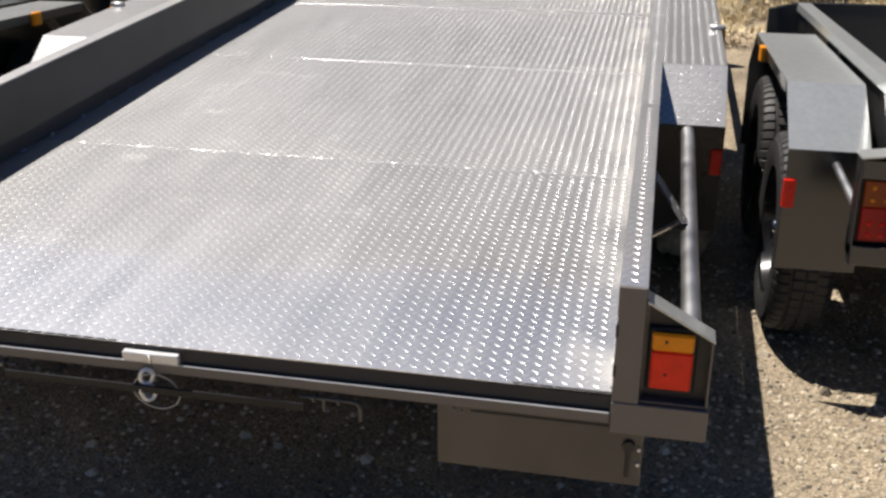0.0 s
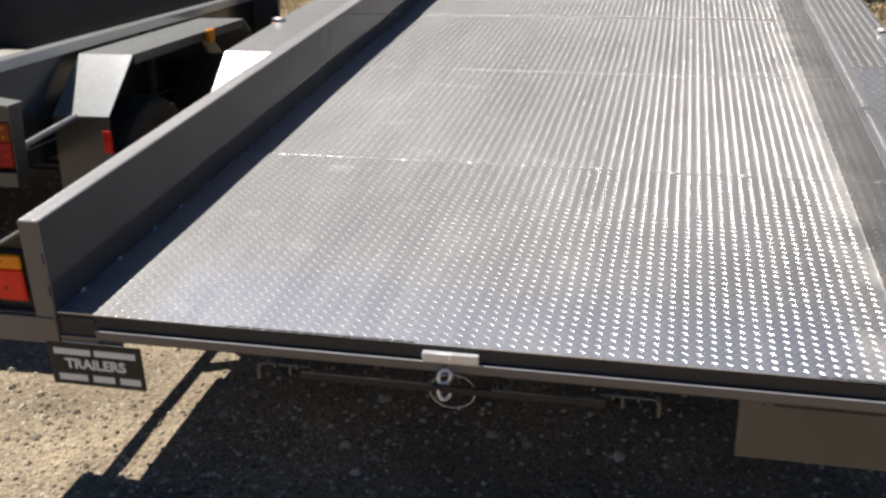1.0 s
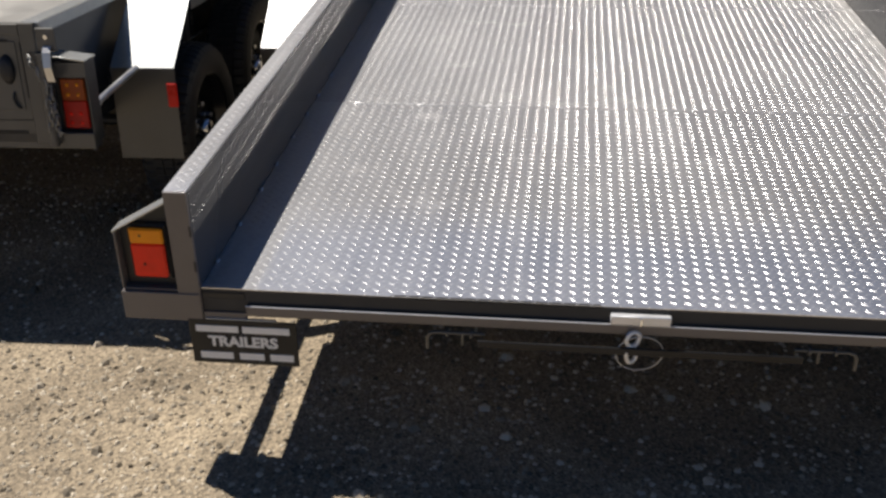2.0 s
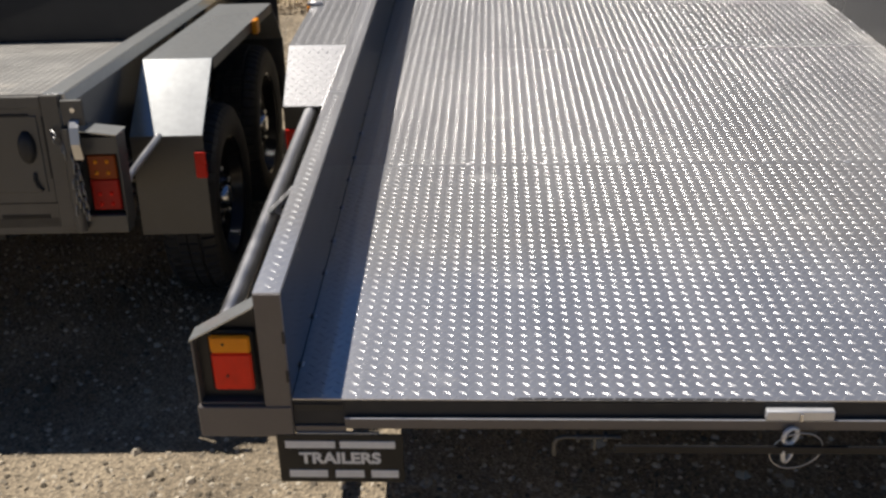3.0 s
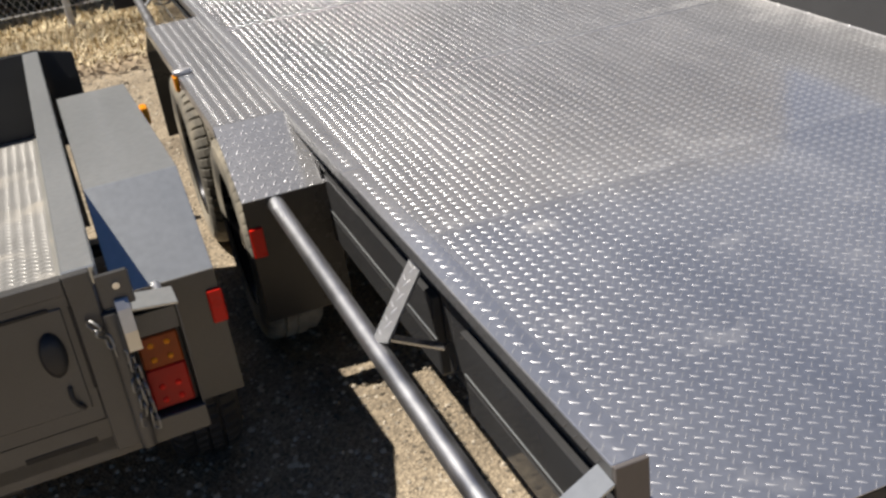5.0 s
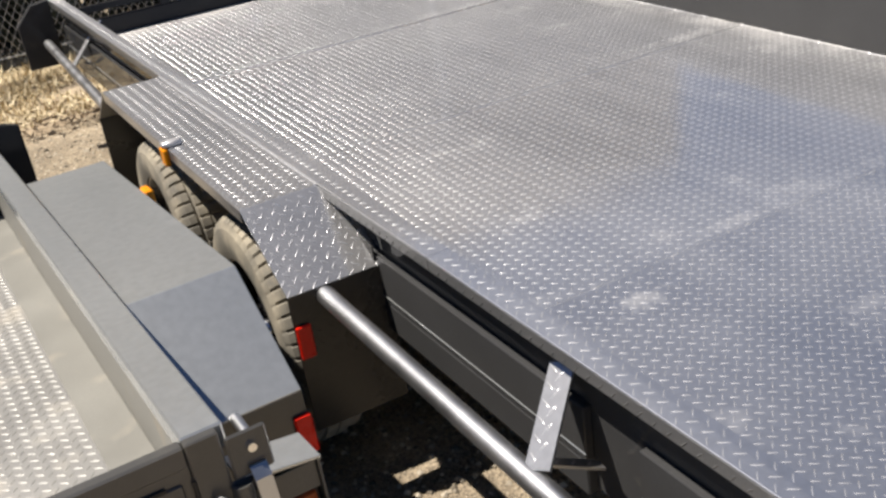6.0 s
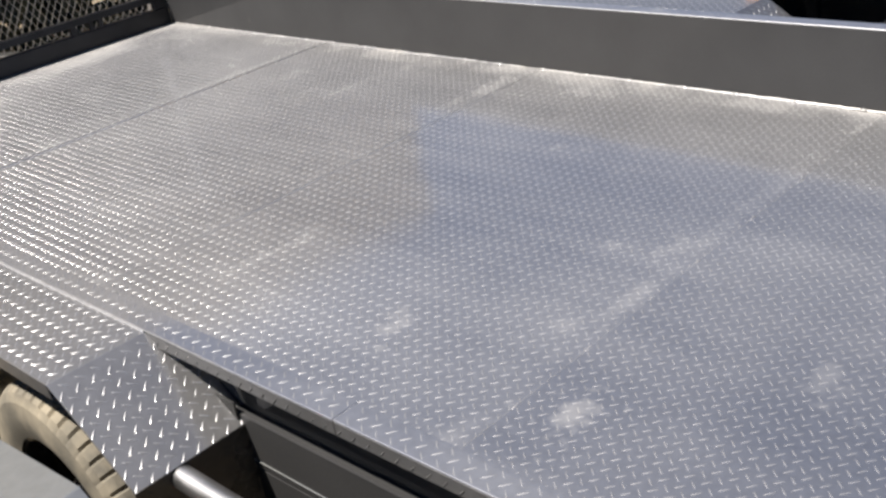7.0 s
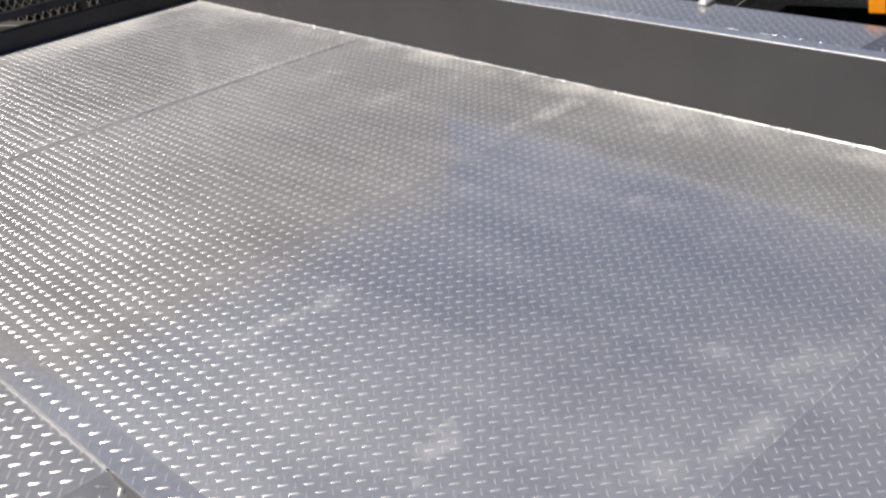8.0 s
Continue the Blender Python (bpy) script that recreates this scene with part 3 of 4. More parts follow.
def side_wall(tr, s):
    """A folded wall: web, chassis rail below it, checker-plate cap with a lip."""
    def X(a, b):
        return (min(s * a, s * b), max(s * a, s * b))
    a, b = X(HALF, HALF + 0.006)
    bm = box(bmesh.new(), (a, 0.004, 0.40), (b, END, TOP - 0.004), 0.001)
    w = part("side_wall", bm, PAINT, tr, "charcoal painted steel side wall")
    a, b = X(HALF - 0.075, HALF + 0.024)
    bm = box(bmesh.new(), (a, 0.05, 0.388), (b, 0.60, 0.462), 0.003)
    box(bm, (a, 0.74, 0.388), (b, 4.83, 0.462), 0.003)
    a, b = X(HALF + 0.0065, HALF + 0.024)
    box(bm, (a, 0.05, 0.4625), (b, 0.60, 0.575), 0.002)
    box(bm, (a, 0.74, 0.4625), (b, 4.83, 0.575), 0.002)
    part("chassis_rail", bm, PAINT, tr, "charcoal chassis rail under the wall")
    a, b = X(HALF + 0.022, HALF + 0.0262)
    bm = box(bmesh.new(), (a, 0.05, 0.4780), (b, 0.60, 0.4802), 0.001)
    box(bm, (a, 0.74, 0.4780), (b, 4.83, 0.4802), 0.0008)
    part("seam_bead", bm, SILVER, w, "thin bright seam along the chassis rail")
    for y0, y1, dz in ((0.001, 1.1740, 0.0), (1.1742, END, 0.0008)):
        bm = bmesh.new()
        o, i = s * (OUT + dz), s * HALF
        t = TOP + dz
        out = [(i, t), (o, t), (o, t - 0.004), (i, t - 0.004)]
        prism(bm, out, 1, y0, y1, 0.0012)
        c = part("wall_cap", bm, PLATE, w, "checker-plate capping strip")
        x0 = min(s * HALF, s * OUT)
        tread("tread_pattern", c, (x0, y0, t), (1, 0, 0), (0, 1, 0), OUT - HALF, y1 - y0, LUG, 0.0007, margin=0.010)
        for z0, z1 in ((y0, min(y1, GUARD[1] + 0.004)), (GUARD[2] - 0.004, y1)):
            if z0 < y0 or z1 - z0 < 0.02:
                continue
            bm = box(bmesh.new(), (min(o, o - s * 0.004), z0, t - 0.030), (max(o, o - s * 0.004), z1, t - 0.0042), 0.001)
            lip = part("cap_lip", bm, LIP, w, "turned-down lip of the capping strip")
            tread("tread_pattern", lip, (o, z0 if s > 0 else z1, t - 0.030), (0, s, 0), (0, 0, 1), z1 - z0, 0.030, LIP, 0.0014, margin=0.009)
    # rear post
    a, b = X(HALF, OUT - 0.001)
    bm = box(bmesh.new(), (a, -0.006, 0.392), (b, 0.003, TOP - 0.001), 0.0012)
    e = part("end_plate", bm, BEAM, w, "charcoal painted end plate")
    for z in (0.610, 0.525):
        a, b = X(HALF - 0.0012, HALF + 0.0045)
        bm = box(bmesh.new(), (a, -0.0072, z - 0.013), (b, -0.0045, z + 0.013), 0.0006)
        part("weld_gap", bm, BLACK, e, "small dark gap between welds")


def guard(tr, s):
    """Tandem mudguard of folded checker plate."""
    rim = 1.200 if s < 0 else 1.216
    xi, xo = s * (HALF + 0.007), s * rim
    a, b = min(xi, xo), max(xi, xo)
    (y1, y2, y3, y4), zt, zk, zb = GUARD, 0.6975, 0.556, 0.20
    th = 0.004
    prof = [(y1, zk), (y2, zt), (y3, zt), (y4, zk), (y4 - th, zk - 0.002), (y3 - 0.002, zt - th), (y2 + 0.002, zt - th), (y1 + th, zk - 0.002)]
    bm = bmesh.new()
    prism(bm, prof, 0, a, b, 0.001)
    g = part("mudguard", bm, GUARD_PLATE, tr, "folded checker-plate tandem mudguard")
    # turned-down outer edge of the top
    x = s * (rim + 0.0005)
    bm = box(bmesh.new(), (min(x, x - s * .003), y2, zt - 0.032), (max(x, x - s * .003), y3, zt - 0.001), 0.001)
    part("guard_lip", bm, GUARD_PLATE, g)
    tread("tread_pattern", g, (a, y2, zt), (1, 0, 0), (0, 1, 0), b - a, y3 - y2, LUG, 0.0007)
    sl = Vector((0, y2 - y1, zt - zk))
    tread("tread_pattern", g, (a, y1, zk), (1, 0, 0), sl, b - a, sl.length, LUG, 0.0012)
    # drop panels get a darker copy of the guard's plate as their shade
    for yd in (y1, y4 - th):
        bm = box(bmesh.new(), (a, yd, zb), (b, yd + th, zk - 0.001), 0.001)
        d = part("drop_panel", bm, DROP, g, "lower panel of the mudguard, its shade put in as near-black")
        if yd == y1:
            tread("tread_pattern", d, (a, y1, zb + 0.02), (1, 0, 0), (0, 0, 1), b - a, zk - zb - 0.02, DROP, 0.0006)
    sl = Vector((0, y4 - y3, zk - zt))
    tread("tread_pattern", g, (a, y3, zt), (1, 0, 0), sl, b - a, sl.length, LUG)
    # weld run where the capping strip lies on the guard
    rnd = random.Random(31)
    bm = bmesh.new()
    n = 90
    rod(bm, [(s * (OUT + 0.002 + rnd.uniform(-0.0012, 0.0012)), y2 + (y3 - y2) * i / n, zt + 0.0015 + rnd.uniform(-0.0008, 0.0012)) for i in range(n + 1)], 0.0030, 6)
    part("weld_run", bm, LUG, g, "bright uneven weld along the capping strip", True)
    # inner panel behind the wheels, its black standing for the deep gap's shade
    x = s * (HALF + 0.0255)
    bm = box(bmesh.new(), (min(x, x + s * .004), y1 + 0.01, 0.40), (max(x, x + s * .004), y4 - 0.01, 0.600), 0.001)
    part("inner_panel", bm, RUBBER, g, "inner panel behind the wheels, blackened for the shade there")
    x = s * (rim - 0.019)
    bm = box(bmesh.new(), (x - 0.0175, y1 - 0.009, 0.398), (x + 0.0175, y1 - 0.0005, 0.482), 0.003)
    part("reflector", bm, BRIGHT_RED, g, "bright red rectangular reflector")
    # side marker on the outer edge
    x = s * (rim + 0.0015)
    bm = box(bmesh.new(), (min(x, x + s * .014), 2.230, 0.648), (max(x, x + s * .014), 2.270, 0.698), 0.004)
    k = part("side_marker", bm, AMBER, g, "amber side marker lamp")
    bm = box(bmesh.new(), (min(x - s * .045, x + s * .012), 2.234, 0.6975), (max(x - s * .045, x + s * .012), 2.266, 0.714), 0.005)
    part("chrome_hood", bm, HOOD, k, "bright metal marker hood", True)


def lamp_box(tr, s):
    """The corner housing behind the wall's end, with its tail lamp."""
    xi, xo = s * (OUT + 0.0005), s * 1.133
    prof = [(xi, 0.462), (xo, 0.462), (xo, 0.600), (xi, 0.672)]
    bm = bmesh.new()
    ys = 0.042
    t = 0.004
    # bottom ledge, back, outer side and sloping lid
    box(bm, (min(xi, xo), 0.0, 0.457), (max(xi, xo), ys, 0.462), 0.001)
    prism(bm, prof, 1, 0.022, 0.026, 0.0)
    prism(bm, [(xo - s * t, 0.462), (xo, 0.462), (xo, 0.600), (xo - s * t, 0.604)], 1, -0.004, ys, 0.0008)
    h = part("lamp_housing", bm, BEAM, tr, "charcoal painted tail lamp housing")
    # lid paler than its housing, the sunlight on it put into the colour
    bm = bmesh.new()
    prism(bm, [(xi, 0.672), (xo + s * .002, 0.600), (xo + s * .002, 0.605), (xi, 0.677)], 1, -0.006, 0.042, 0.0008)
    part("housing_lid", bm, SILVER, h, "sloping housing lid, pale grey for the sun on it")
    e = s * 0.006
    bm = prism(bmesh.new(), [(xi + e, 0.4645), (xo - e, 0.4645), (xo - e, 0.596), (xi + e, 0.662)], 1, 0.0185, 0.0215, 0.0)
    part("lamp_recess", bm, BLACK, h, "black inside of the lamp housing")
    c = s * 1.060
    bm = bmesh.new()
    box(bm, (c - 0.045, 0.006, 0.484), (c + 0.045, 0.0184, 0.618), 0.004)
    l = part("tail_lamp", bm, BLACK, h, "black lamp base")
    bm = box(bmesh.new(), (c - 0.038, -0.006, 0.575), (c + 0.038, 0.0055, 0.612), 0.004)
    part("amber_lens", bm, AMBER, l, "amber indicator lens")
    bm = box(bmesh.new(), (c - 0.038, -0.006, 0.493), (c + 0.038, 0.0055, 0.5745), 0.004)
    part("red_lens", bm, RED, l, "red stop lamp lens")
    for dx, dz in ((-0.012, 0.596), (-0.010, 0.527)):
        bm = bmesh.new()
        rod(bm, [(c + dx, -0.0085, dz), (c + dx, -0.006, dz)], 0.0025, 10)
        part("lens_screw", bm, BLACK, l)


def rear_beam(tr):
    # upper channel with a recessed face, and a lower bar proud of it
    bm = box(bmesh.new(), (-HALF, 0.001, 0.40), (HALF, 0.010, 0.4685), 0.001)
    b = part("rear_beam", bm, PAINT, tr, "charcoal rear cross beam with a shallow channel")
    bm = box(bmesh.new(), (-HALF + 0.10, -0.009, 0.408), (HALF - 0.001, 0.0005, 0.4305), 0.0015)
    part("lower_bar", bm, BEAM, b)
    bm = box(bmesh.new(), (-HALF + 0.10, -0.0094, 0.4295), (HALF - 0.002, -0.0045, 0.4322), 0.0010)
    part("worn_edge", bm, WORN, b, "bare metal edge worn bright")
    for s in (-1, 1):
        xi, xo = s * (HALF - 0.0), s * 1.137
        bm = box(bmesh.new(), (min(xi, xo), -0.009, 0.387), (max(xi, xo), 0.10, 0.4565), 0.002)
        part("corner_block", bm, BEAM, b, "charcoal end of the rear cross member")
    # a black strip laid on as the shaded recess at the end of the channel
    bm = box(bmesh.new(), (-HALF + 0.004, -0.0014, 0.445), (-HALF + 0.099, 0.0012, 0.459), 0.0006)
    part("channel_end", bm, BLACK, b, "black strip drawn as the shaded end of the channel")
    bm = box(bmesh.new(), (-HALF + 0.002, -0.004, 0.394), (-HALF + 0.10, 0.003, 0.4105), 0.001)
    part("channel_sill", bm, BEAM, b)
    # bright plate in the middle
    bm = box(bmesh.new(), (-0.060, -0.0150, 0.4345), (0.066, 0.0005, 0.4560), 0.002)
    part("latch_plate", bm, WORN, b, "bright metal latch plate", True)
    bm = bmesh.new()
    rod(bm, [(0.004, -0.017, 0.452), (0.004, -0.017, 0.436)], 0.003, 8)
    part("latch_pin", bm, CHROME, b)
    # chain links and the wire ring hanging under the plate
    bm = bmesh.new()
    torus(bm, Matrix.Translation((-0.010, -0.014, 0.400)) @ pose(0, 0, 0, 0, 20, 15), 0.013, 0.005, 0.004)
    torus(bm, Matrix.Translation((-0.012, -0.014, 0.361)) @ pose(0, 0, 0, 0, -15, 40), 0.013, 0.005, 0.006)
    part("chain", bm, WORN, b, "two bright chain links", True)
    bm = bmesh.new()
    torus(bm, Matrix.Translation((0.006, -0.010, 0.362)) @ pose(0, 0, 0, 12, 0, 5), 0.050, 0.0014, 0.0, 40, 6)
    part("wire_ring", bm, WIRE, b, "thin wire ring", True)
    # roller bar behind, and the two cranked pins
    bm = bmesh.new()
    box(bm, (-0.34, -0.027, 0.366), (0.34, -0.021, 0.384), 0.0015)
    part("slide_bar", bm, DARK_STEEL, b, "dark flat bar under the beam")
    for s in (-1, 1):
        bm = bmesh.new()
        rod(bm, [(s * 0.325, 0.0, 0.385), (s * 0.435, 0.0, 0.385), (s * 0.447, 0.0, 0.381), (s * 0.452, -0.001, 0.370), (s * 0.452, -0.002, 0.343)], 0.0045, 10)
        for x in (0.352, 0.405):
            rod(bm, [(s * x, 0.0, 0.385), (s * (x + 0.006), 0.0, 0.385)], 0.011, 12)
        box(bm, (s * 0.375 - 0.003, -0.004, 0.355), (s * 0.375 + 0.003, 0.004, 0.385), 0.001)
        part("locking_pin", bm, GREY, b, "grey cranked locking pin", True)


def sign(tr):
    bm = box(bmesh.new(), (-0.991, -0.010, 0.278), (-0.745, -0.005, 0.3935), 0.0012)
    s = part("sign_plate", bm, SIGN, tr, "black sign plate with white lettering")
    bm = box(bmesh.new(), (-0.95, -0.008, 0.389), (-0.79, 0.0, 0.3965), 0.001)
    part("sign_bracket", bm, SILVER, s)
    cu = bpy.data.curves.new("lettering", 'FONT')
    cu.body = "TRAILERS"
    cu.size = 0.036
    cu.align_x = 'CENTER'
    cu.extrude = 0.0006
    cu.offset = 0.0014
    tmp = new("scrap_text", cu)
    me = bpy.data.meshes.new_from_object(tmp.evaluated_get(bpy.context.evaluated_depsgraph_get()))
    bpy.data.objects.remove(tmp)
    me.materials.clear()
    me.materials.append(WHITE)
    wide = max(v.co.x for v in me.vertices) - min(v.co.x for v in me.vertices)
    me.transform(Matrix.Translation((-0.869, -0.0112, 0.3265)) @ pose(0, 0, 0, 90, 0, 0) @ Matrix.Diagonal((0.160 / wide, 1.0, 1, 1)))
    me.name = "lettering"
    o = new("lettering", me)
    o.parent = s
    tagged(o, "white capital letters")
    for x0, x1, z0, z1 in ((-0.975, -0.877, 0.362, 0.379), (-0.868, -0.760, 0.362, 0.379), (-0.972, -0.896, 0.291, 0.309), (-0.881, -0.824, 0.291, 0.309), (-0.810, -0.756, 0.291, 0.309)):
        bm = box(bmesh.new(), (x0, -0.0115, z0), (x1, -0.0095, z1), 0.0006)
        part("lettering_bar", bm, WHITE, s)
    # plain number-plate panel on the other side
    bm = box(bmesh.new(), (0.612, -0.001, 0.262), (1.022, 0.004, 0.4065), 0.002)
    p = part("plate_panel", bm, PANEL, tr, "plain glossy brown-grey panel under the beam")
    bm = box(bmesh.new(), (0.682, -0.0026, 0.3945), (0.958, -0.0008, 0.3995), 0.0006)
    part("panel_gap", bm, BLACK, p, "narrow dark gap above the panel")
    for x, z in ((0.648, 0.396), (0.664, 0.3935)):
        bm = bmesh.new()
        bmesh.ops.create_uvsphere(bm, u_segments=10, v_segments=6, radius=0.0032)
        bmesh.ops.translate(bm, vec=(x, -0.001, z), verts=bm.verts)
        part("weld_tack", bm, LIP, p, "small weld tack", True)
    # hook and bolts at the outer end of the panel
    bm = bmesh.new()
    rod(bm, [(0.995, -0.0085, 0.357), (0.995, -0.0012, 0.357)], 0.0125, 18)
    hook = part("hook", bm, BLACK, p, "black round-headed hook")
    bm = box(bmesh.new(), (0.990, -0.0070, 0.284), (1.000, -0.0014, 0.352), 0.002)
    part("hook_shank", bm, BLACK, hook)
    for z in (0.351, 0.316):
        bm = bmesh.new()
        rod(bm, [(1.015, -0.006, z), (1.015, -0.0012, z)], 0.0036, 8)
        part("bolt", bm, WORN, p, "small bright bolt")


def strap(name, p, q, width, parent, label):
    """A flat bar between two points, with lugs on its upper side."""
    p, q = Vector(p), Vector(q)
    d = (q - p).normalized()
    w = (Vector((0, 1, 0)) - d * d.y).normalized() * (width / 2)
    n = d.cross(w).normalized()
    if n.z < 0:
        n = -n
    bm = bmesh.new()
    vs = [bm.verts.new(c + n * h) for h in (-0.0025, 0.0025) for c in (p - w, p + w, q + w, q - w)]
    bm.faces.new(vs[0:4])
    bm.faces.new(vs[4:8][::-1])
    for i in range(4):
        bm.faces.new((vs[i], vs[(i + 1) % 4], vs[4 + (i + 1) % 4], vs[4 + i]))
    b = part(name, bm, GUARD_PLATE, parent, label)
    v = n.cross(d)
    tread("tread_pattern", b, p - v * (width / 2) + n * 0.0026, d, v, (q - p).length, width, LUG, 0.0011, margin=0.012)
    return b


def tube_rail(tr, s):
    bm = bmesh.new()
    tube = 1.150 if s < 0 else 1.102
    rod(bm, [(s * (1.116 if s < 0 else 1.100), 0.024, 0.522), (s * tube, 1.489, 0.533)], 0.0210, 24)
    r = part("tube_rail", bm, GALV, tr, "bright steel tie-down tube", True)
    bm = bmesh.new()
    rod(bm, [(s * 1.192, 3.172, 0.490), (s * 1.182, 4.80, 0.505)], 0.0210, 24)
    part("tube_rail", bm, GALV, tr, "bright steel tie-down tube", True)
    for y in (0.75, 4.30):
        drop = 0.045 if y > 2 else 0.0
        strap("brace", (s * 1.000, y + 0.030, 0.648), (s * ((1.126 if s < 0 else 1.092) + drop), y - 0.065, 0.548 - drop), 0.052, tr, "checker-plate brace strap")
        strap("stay", (s * (1.118 if s < 0 else 1.080), y - 0.042, 0.548 - drop), (s * (0.985 + side_shift(s, y)), y - 0.062, 0.494), 0.026, tr, "flat steel stay")


def front_end(tr):
    # low headboard: sill, top rail and uprights
    bm = box(bmesh.new(), (-HALF - SKEW * END, END, 0.40), (HALF, END + 0.045, 0.553), 0.003)
    f = part("front_sill", bm, DARK_STEEL, tr, "black front sill")
    bm = box(bmesh.new(), (-HALF - SKEW * END, END, 0.592), (HALF, END + 0.035, 0.626), 0.003)
    part("front_rail", bm, DARK_STEEL, f, "black front top rail")
    for x0, x1 in ((-1.060, -0.950), (-0.600, -0.545), (-0.340, -0.305), (-0.110, -0.057), (0.420, 0.450), (0.520, 0.540), (0.570, 0.590), (0.880, 0.953)):
        bm = box(bmesh.new(), (x0, END + 0.003, 0.5525), (x1, END + 0.032, 0.5925), 0.002)
        part("front_upright", bm, DARK_STEEL, f)
    for s in (-1, 1):
        xi, xo = s * (OUT + 0.002 + side_shift(s, END)), s * (1.245 + side_shift(s, END) * 0.4)
        bm = bmesh.new()
        prism(bm, [(xi, 0.39), (xo, 0.39), (xo, 0.604), ((xi + xo) / 2, 0.690), (xi, 0.700)], 1, END - 0.01, END + 0.04, 0.003)
        part("front_wing", bm, PAINT, tr, "charcoal front corner wing")
        # drawbar leg
        bm = bmesh.new()
        t = box(bmesh.new(), (-0.04, 0, -0.05), (0.04, 1.62, 0.05), 0.004)
        add(bm, t, Matrix.Translation((s * 0.72, END - 0.02, 0.37)) @ pose(0, 0, 0, 0, 0, s * 26.0))
        part("drawbar", bm, GREY, tr, "grey drawbar leg")
    # winch post, jockey stand and brake lever on the drawbar
    bm = box(bmesh.new(), (-0.205, 5.38, 0.34), (-0.125, 5.46, 0.72), 0.004)
    p = part("winch_post", bm, DARK_STEEL, tr, "dark winch post with a green head")
    bm = box(bmesh.new(), (-0.235, 5.36, 0.7205), (-0.075, 5.47, 0.775), 0.006)
    part("winch_head", bm, GREEN, p, "faded green winch head")
    bm = bmesh.new()
    rod(bm, [(-0.26, 5.42, 0.62), (-0.08, 5.42, 0.62)], 0.045, 20)
    part("winch_drum", bm, DARK_STEEL, p, smooth=True)
    bm = bmesh.new()
    rod(bm, [(-0.08, 5.42, 0.62), (-0.05, 5.42, 0.62), (-0.05, 5.36, 0.52), (0.0, 5.36, 0.52)], 0.009, 10)
    part("winch_handle", bm, DARK_STEEL, p, smooth=True)
    bm = bmesh.new()
    rod(bm, [(0.085, 5.40, 0.20), (0.030, 5.40, 0.735)], 0.026, 16)
    j = part("jockey_stand", bm, GALV, tr, "grey metal jockey wheel stand", True)
    bm = bmesh.new()
    lathe(bm, [(0.02, -0.03), (0.10, -0.03), (0.11, -0.015), (0.11, 0.015), (0.10, 0.03), (0.02, 0.03)], 24)
    o = part("jockey_wheel", bm, RUBBER, j, smooth=True)
    o.location = (0.09, 5.36, 0.10)
    bm = bmesh.new()
    rod(bm, [(0.030, 5.40, 0.735), (0.027, 5.40, 0.765), (-0.050, 5.38, 0.745)], 0.010, 10)
    part("jockey_handle", bm, GALV, j, smooth=True)
    bm = box(bmesh.new(), (-0.40, 5.37, 0.37), (-0.33, 5.43, 0.56), 0.004)
    l = part("brake_lever", bm, DARK_STEEL, tr, "dark brake lever with worn bright edges")
    bm = bmesh.new()
    rod(bm, [(-0.365, 5.40, 0.55), (-0.372, 5.38, 0.64), (-0.350, 5.35, 0.70)], 0.016, 12)
    rod(bm, [(-0.335, 5.36, 0.47), (-0.26, 5.34, 0.50), (-0.20, 5.37, 0.46)], 0.007, 8)
    part("lever_arm", bm, GALV, l, "bright worn lever arm", True)
    # tie bar lying across behind the headboard
    bm = box(bmesh.new(), (-0.50, END + 0.06, 0.548), (0.02, END + 0.10, 0.566), 0.003)
    box(bm, (-0.50, END + 0.05, 0.38), (-0.47, END + 0.10, 0.549), 0.003)
    box(bm, (-0.02, END + 0.05, 0.38), (0.01, END + 0.10, 0.549), 0.003)
    part("tie_bar", bm, GALV, tr, "galvanised tie bar behind the headboard")


def underframe(tr):
    bm = bmesh.new()
    for y in (0.55, 1.15, 1.75, 2.35, 2.95, 3.6, 4.3):
        box(bm, (-HALF + 0.08, y - 0.02, 0.37), (HALF - 0.08, y + 0.02, 0.462), 0.002)
    part("cross_members", bm, DARK_STEEL, tr, "dark cross members under the deck")
    for y in (1.87, 2.63):
        bm = bmesh.new()
        rod(bm, [(-1.06, y, 0.278), (1.06, y, 0.278)], 0.024, 14)
        part("axle", bm, DARK_STEEL, tr, smooth=True)


ground()
car = thing("car_trailer", "flat-deck car trailer with silver checker-plate deck and charcoal walls", "trailer")
deck(car)
rear_beam(car)
for side in (-1, 1):
    for build in (side_wall, guard):
        skewed(build, car, side) if side < 0 else build(car, side)
    lamp_box(car, side)
    tube_rail(car, side)
    for wy in (1.87, 2.63):
        wheel(car, (side * ((1.098 + SKEW * wy) if side < 0 else 1.126), wy, 0.278), side, R=0.318, rubber=DUSTY_RUBBER)
sign(car)
front_end(car)
underframe(car)


